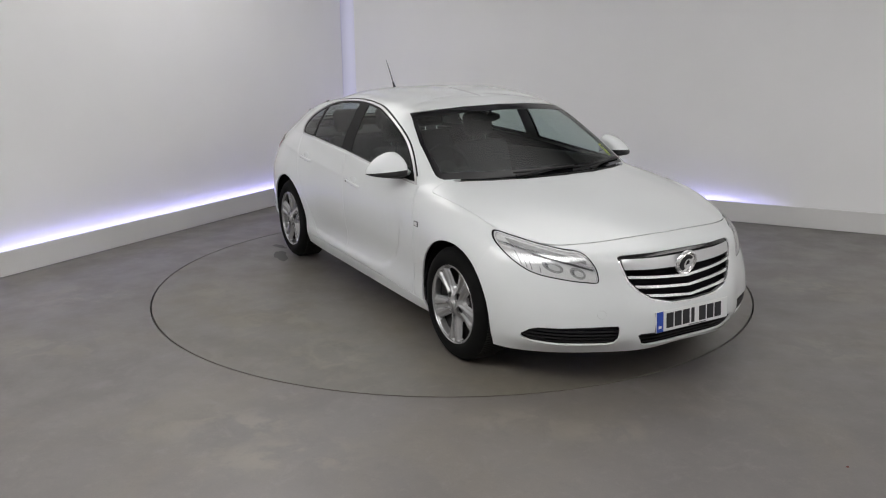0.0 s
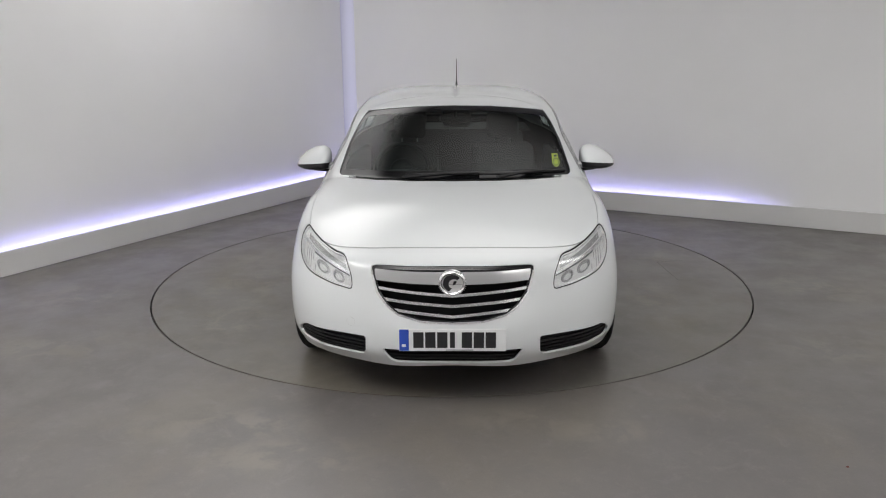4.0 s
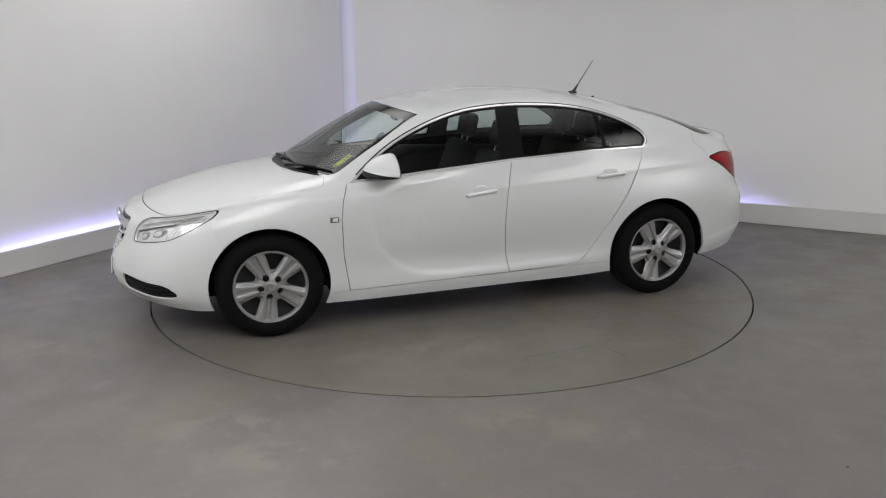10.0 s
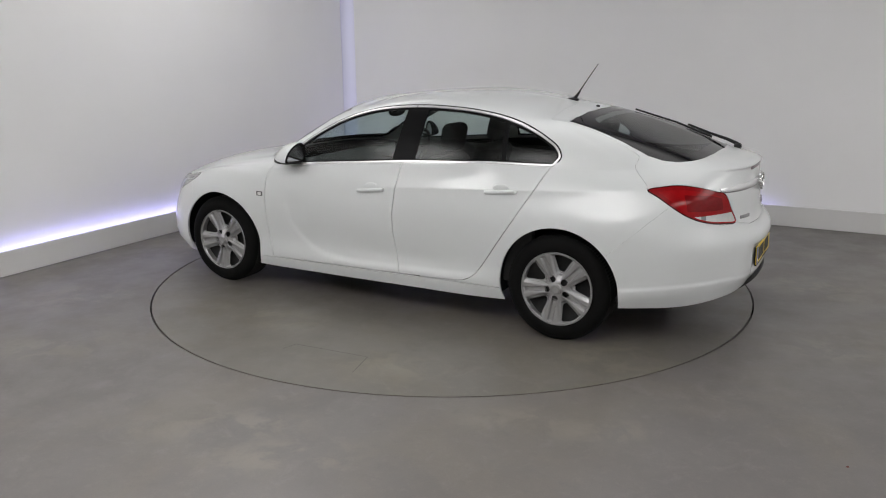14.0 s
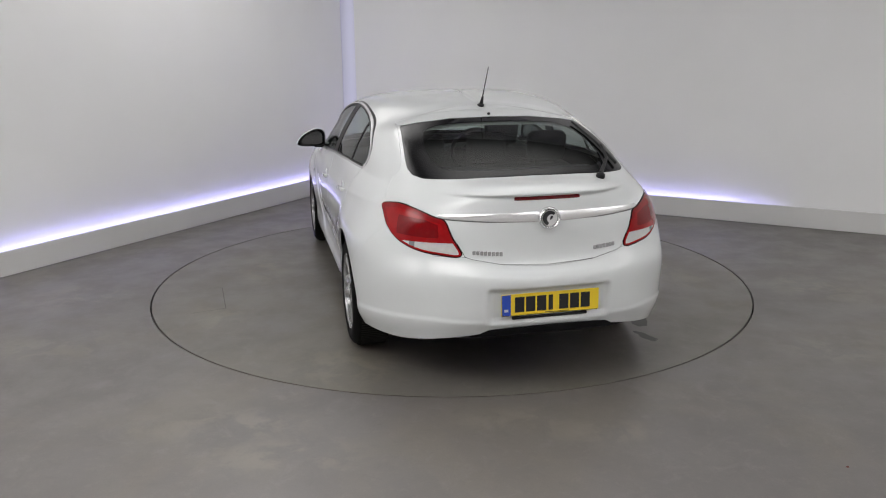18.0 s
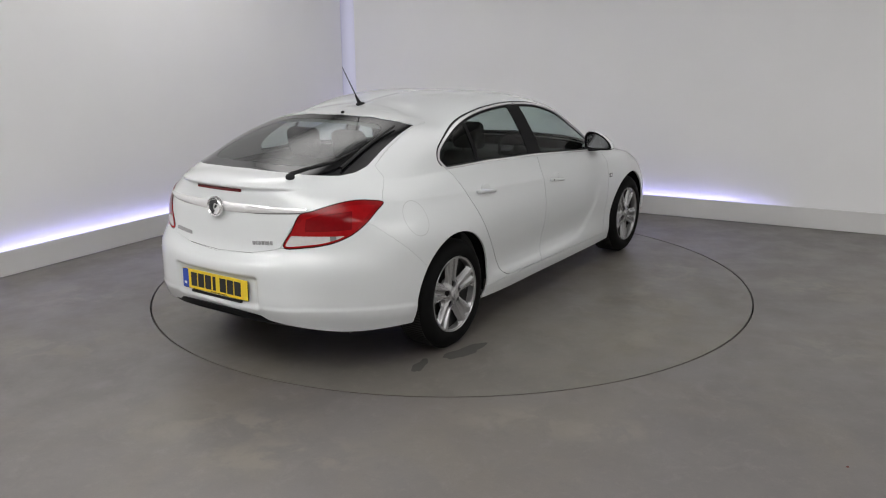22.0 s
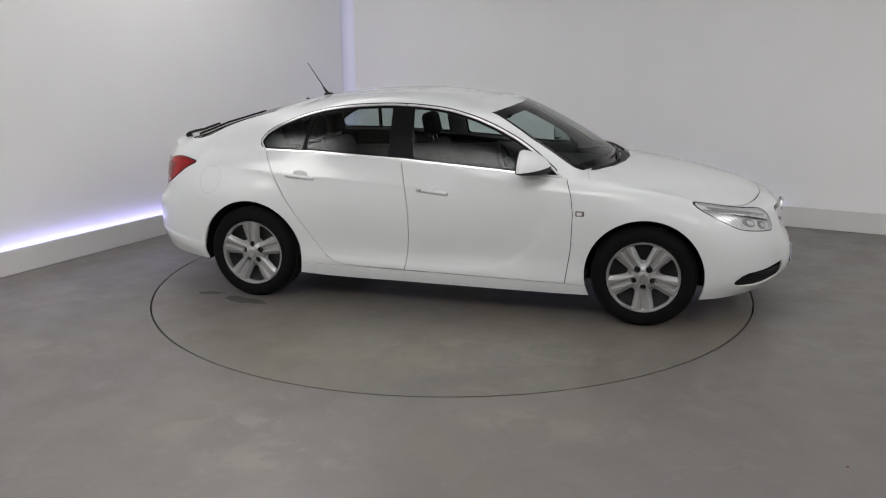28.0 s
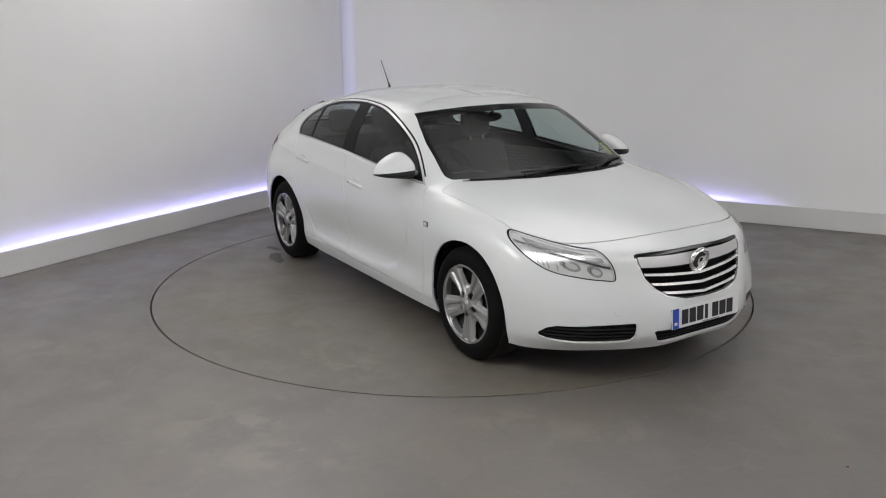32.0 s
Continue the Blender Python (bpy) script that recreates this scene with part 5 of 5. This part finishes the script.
# ---- sides: handles, mirrors, repeaters, fuel flap ----
for s, flip in SIDES:
    for x, z, key, slope in ((-.02, .832, "f", .105), (-.977, .895, "r", .085)):
        y = side_y(x, z)
        handle = new("door_handle")
        handle.parent = doors[s, key]
        handle.matrix_local = pose(x, s * (y - .004), z, 0, math.degrees(slope) * 1.0, 0)
        bar = bm_box(-.108, .108, -.012, .012, -.0125, .0125, .0110, 4, pose(0, s * .013, 0))
        part("handle_bar", bar, M_PAINT, handle, "white pull handle", 50)
        for hx in (-.092, .092):
            part("handle_foot", bm_box(hx - .018, hx + .018, -.016, .016, -.010, .010, .005), M_PAINT, handle, "", 50)
        if s < 0 and key == "f":
            part("keyhole", bm_cyl(.0055, .004, pose(-.080, s * .0255, 0, 90, 0, 0), 14), M_DARK, handle, "small dark keyhole")
        cup = bm_ellipsoid((.0, s * -.002, .020), (.055, .007, .030))
        part("handle_cup", cup, M_PAINT, handle, "", 60)
    # mirror
    mirror = new("door_mirror")
    mirror.parent = car
    set_off(mirror)
    outline = [(.004, -.038), (.0, .020), (.006, .062), (.030, .086), (.070, .090), (.115, .078), (.160, .054), (.200, .020), (.222, -.014), (.224, -.034), (.200, -.046), (.120, -.052), (.040, -.050)]
    outline = glide([(w * 1.06, z * 1.04, 0) for w, z in outline + outline[:1]], 3)[:-1, :2]
    mid_w, mid_z = .100, .004

    def ring_at(bm, t, inset=0.0, back=0.0, tilt=0.0):
        k = math.sqrt(max(0.0, 1 - t ** 2.2)) * (1 - inset) * (1 - .12 * max(0.0, (.16 - t) / .16) ** 2)
        return [bm.verts.new((.562 + back + .205 * t + tilt * w, s * (.832 + mid_w - .040 * t * t + (w - mid_w) * k), 1.030 + mid_z - .030 * t * t + (z - mid_z) * k)) for w, z in outline]

    def loft(rings_at, cap):
        bm = bmesh.new()
        rows = [ring_at(bm, *r) for r in rings_at]
        for p, q in zip(rows, rows[1:]):
            for k in range(len(p)):
                bm.faces.new((p[k], p[(k + 1) % len(p)], q[(k + 1) % len(p)], q[k]))
        if cap:
            bm.faces.new(rows[-1])
        return bm
    whole = [(t,) for t in (.035, .07, .11, .15, .2, .3, .4, .5, .6, .7, .78, .85, .91, .95, .98, .995)]
    bm, other = loft(whole, True), loft(whole, True)
    for mesh, keep_low in ((bm, False), (other, True)):
        geom = mesh.verts[:] + mesh.edges[:] + mesh.faces[:]
        cut_at, cut_no = Vector((.592, s * .94, 1.005)), Vector((-.10, s * .06, .99)).normalized()
        bmesh.ops.bisect_plane(mesh, geom=geom, plane_co=cut_at, plane_no=cut_no)
        gone = [f for f in mesh.faces if ((f.calc_center_median() - cut_at).dot(cut_no) > 0) == keep_low]
        bmesh.ops.delete(mesh, geom=gone, context="FACES")
    part("mirror_housing", bm, M_PAINT, mirror, "white rounded mirror housing", 60)
    part("mirror_base", other, M_TRIM, mirror, "black lower shell", 60)
    part("mirror_rim", loft([(.035,), (.015,), (.0,), (.0, .08), (.0, .20, .006, .10)], False), M_PILLAR, mirror, "black mirror rim", 50)
    part("mirror_glass", loft([(.0, .20, .010, .10), (.0, .21, .005, .10)], True), node_mat("mirror_glass", (0.30, 0.31, 0.32), 0.03, metal=1.0), mirror, "mirror glass", 30)
    part("mirror_arm", bm_box(-.055, .050, -.075, .060, -.020, .016, .012, 3, pose(.645, s * .872, .982, s * 6, 0, 0)), M_TRIM, mirror, "black mirror arm", 50)
    foot = prism([(-.050, 0), (.055, -.012), (.060, .012), (.010, .026)], .075, pose(.640, s * .845, .994, 90, 0, 0) @ Matrix.Translation((0, 0, -.0375)), .004)
    part("mirror_foot", foot, M_PAINT, mirror, "white wedge at the root of the mirror", 50)
    # repeater
    rep = new("side_repeater")
    rep.parent = car
    set_off(rep)
    ry = side_y(.957, .728)
    part("repeater_frame", bm_box(-.028, .028, -.004, .005, -.017, .017, .004, 2, pose(.957, s * ry, .728)), M_REPEATER, rep, "small dark grey frame", 50)
    part("repeater_lens", bm_box(-.020, .014, -.003, .004, -.011, .011, .003, 2, pose(.957, s * (ry + .003), .728)), M_AMBER, rep, "small pale lamp lens", 50)

# fuel flap on the right flank
FLAP = (-1.690, .850, .086)


def d_flap(m):
    return np.hypot(X(m) - FLAP[0], (Z(m) - FLAP[1]) * .92) - FLAP[2]


flap_joint = cut(side_frame, d_flap(side_frame) - .05)[0]
flap_joint = refine(cut(flap_joint, .4 - Y(flap_joint))[0], 2)
flap_joint = piece(flap_joint, d_flap, -.0016, .0016)
M_FINE = node_mat("fine_grey_joint", (0.48, 0.49, 0.49), 0.7)
for tow_y, tow_z, tow_side in ((.509, .443, mirrored),):
    tow = refine(cut(bumper_front, np.hypot(Y(bumper_front) - tow_y, Z(bumper_front) - tow_z) - .05)[0], 2)
    panel("tow_cover_joint", tow_side(piece(tow, lambda m: np.abs(np.hypot(Y(m) - tow_y, Z(m) - tow_z) - .021) - .0011)), M_FINE, bumper_f, "fine joint of the round towing-eye cover", 0.0006, 0.0)
panel("fuel_flap_joint", mirrored(flap_joint), M_FINE, car, "fine dark joint of the round fuel flap", 0.0006, 0.0)

# ---- inside the car ----


def seat(x, y, wide, name, lab):
    st = new(name)
    st.parent = car
    set_off(st)
    tagged(st, lab)
    part("cushion", bm_box(-.26, .26, -wide / 2, wide / 2, -.09, .07, .055, 4, pose(x + .18, y, .46, 0, -8, 0)), M_SEAT, st, "", 60)
    part("backrest", bm_box(-.075, .075, -wide / 2 + .01, wide / 2 - .01, 0, .60, .060, 4, pose(x - .12, y, .46, 0, -20, 0)), M_SEAT, st, "", 60)
    heads = (0,) if wide < .7 else (-wide * .33, 0, wide * .33)
    for hy in heads:
        part("headrest", bm_box(-.050, .050, -.125, .125, -.02, .17, .042, 4, pose(x - .335, y + hy, 1.080, 0, -12, 0)), M_SEAT, st, "", 60)
        for py in (-.06, .06):
            part("headrest_post", bm_cyl(.006, .10, pose(x - .325, y + hy + py, 1.045, 0, -15, 0), 10), M_CHROME, st, "thin steel post")
    return st


for s in (1, -1):
    seat(-.02, s * .365, .50, "front_seat", "charcoal cloth front seat")
seat(-.88, 0, 1.20, "rear_bench", "charcoal cloth rear bench")
set_off(part("dashboard", bm_join(bm_box(.52, 1.10, -.74, .74, .62, .905, .08, 5, pose(0, 0, 0, 0, 0, 0)), bm_ellipsoid((.62, -.37, .905), (.13, .21, .055))), M_DASH, car, "charcoal plastic dashboard", 50))
set_off(part("cabin_floor", bm_box(-1.9, 1.0, -.78, .78, .26, .30, .02), M_DASH, car))
set_off(part("parcel_shelf", bm_box(-1.95, -1.28, -.66, .66, 1.015, 1.030, .005), M_DASH, car, "black parcel shelf"))
wheel_in = new("steering_wheel")
wheel_in.parent = car
wheel_in.matrix_local = pose(.40 - AX, -.37 - AY, .93, 0, 66, 0)
part("wheel_rim", tube([(.185 * math.cos(a), .185 * math.sin(a), 0) for a in (2 * math.pi * k / 40 for k in range(40))], .016, 10, True), M_TRIM, wheel_in, "", 60)
part("wheel_hub", bm_join(bm_ellipsoid((0, 0, .01), (.075, .085, .03)), bm_box(-.02, .02, -.18, .18, -.008, .008, .005)), M_TRIM, wheel_in, "", 50)
rv = new("rear_view_mirror")
rv.parent = car
set_off(rv)
part("mirror_shell", bm_ellipsoid((.33, 0, 1.275), (.022, .115, .036)), M_TRIM, rv, "", 60)
part("mirror_stem", tube([(.345, 0, 1.29), (.40, 0, 1.345)], .010, 8), M_TRIM, rv, "", 60)
for s in (1, -1):
    dc = new("door_card")
    dc.parent = car
    set_off(dc)
    part("door_card_panel", bm_box(-1.15, .80, -.03, .03, .35, .955, .02, 2, pose(0, s * .80, 0, 0, -2.2, 0)), M_DASH, dc, "", 50)

# ---- marks on the table and floor ----
def floor_line(pts, width, mat, name, parent, z=.0012):
    bm = bmesh.new()
    for (xa, ya), (xb, yb) in zip(pts, pts[1:]):
        d = Vector((xb - xa, yb - ya, 0)).normalized()
        q = Vector((-d.y, d.x, 0)) * width / 2
        bm.faces.new([bm.verts.new(v) for v in (Vector((xa, ya, z)) + q, Vector((xa, ya, z)) - q, Vector((xb, yb, z)) - q, Vector((xb, yb, z)) + q)])
    return part(name, bm, mat, parent)


M_JOINT = node_mat("fine_dark_joint", (0.112, 0.105, 0.098), 0.7, vary=0.3, scale=20)
hatch_lines = [(.12, 1.754), (-.388, 1.716), (-.442, 1.944)]
tagged(floor_line(hatch_lines, .0045, M_JOINT, "cover_joint", table), "fine dark joint of an access cover")
tagged(floor_line([(.12, 1.754), (.140, 1.850)], .0035, M_JOINT, "cover_joint", table), "fine dark joint of an access cover")


def blot(name, cx, cy, rx, ry, rot, mat, parent, seed, z=.0015, label=""):
    """An uneven flat patch."""
    rnd = random.Random(seed)
    ph = [rnd.uniform(0, 6.28) for _ in range(4)]
    bm = bmesh.new()
    vs = []
    for k in range(40):
        a = 2 * math.pi * k / 40
        r = 1 + .16 * math.sin(2 * a + ph[0]) + .12 * math.sin(3 * a + ph[1]) + .07 * math.sin(5 * a + ph[2]) + .05 * math.sin(9 * a + ph[3])
        p, q = rx * r * math.cos(a), ry * r * math.sin(a)
        c, s = math.cos(radians(rot)), math.sin(radians(rot))
        vs.append(bm.verts.new((cx + c * p - s * q, cy + s * p + c * q, z)))
    bm.faces.new(vs)
    return part(name, bm, mat, parent, label)


blot("damp_patch", -1.295, -.955, .150, .062, -12, M_STAIN, table, 4, label="damp mark beside the tyre")
blot("damp_patch", -1.62, -.855, .095, .034, 20, M_STAIN, table, 9, label="damp mark beside the tyre")
fleck = blot("floor_fleck", 1.709, -2.961, .010, .006, 30, node_mat("rust_red_fleck", (0.12, 0.03, 0.02), 0.7), None, 2, .0015)
tagged(fleck, "tiny rust-red fleck on the floor", "fleck")

# ---- movement ----


def motions():
    """The table turns clockwise with the car: it starts after a pause, keeps one speed, and slows at the end."""
    turn = [(0, -59.64), (.5, -59.64), (1, -60.35), (1.5, -62.67), (2, -66.87), (2.5, -72.4), (3, -78.5), (3.5, -84.37)]
    turn += [(t, -114.49 - 11.81 * (t - 6)) for t in (4, 5, 6, 7, 8, 9, 10, 11, 12, 13, 14, 15, 16, 17, 18)]
    turn += [(t, -267.96 - 11.835 * (t - 19)) for t in (19, 20, 21, 22, 23, 24, 25, 26, 27, 28, 29, 30)]
    turn += [(30.5, -403.75), (31, -409.6), (31.5, -414.2), (32, -417.17)]
    rows = [(t, pose(0, 0, 0, 0, 0, deg)) for t, deg in turn]
    walk(table, rows)
    walk(car, rows)


motions()
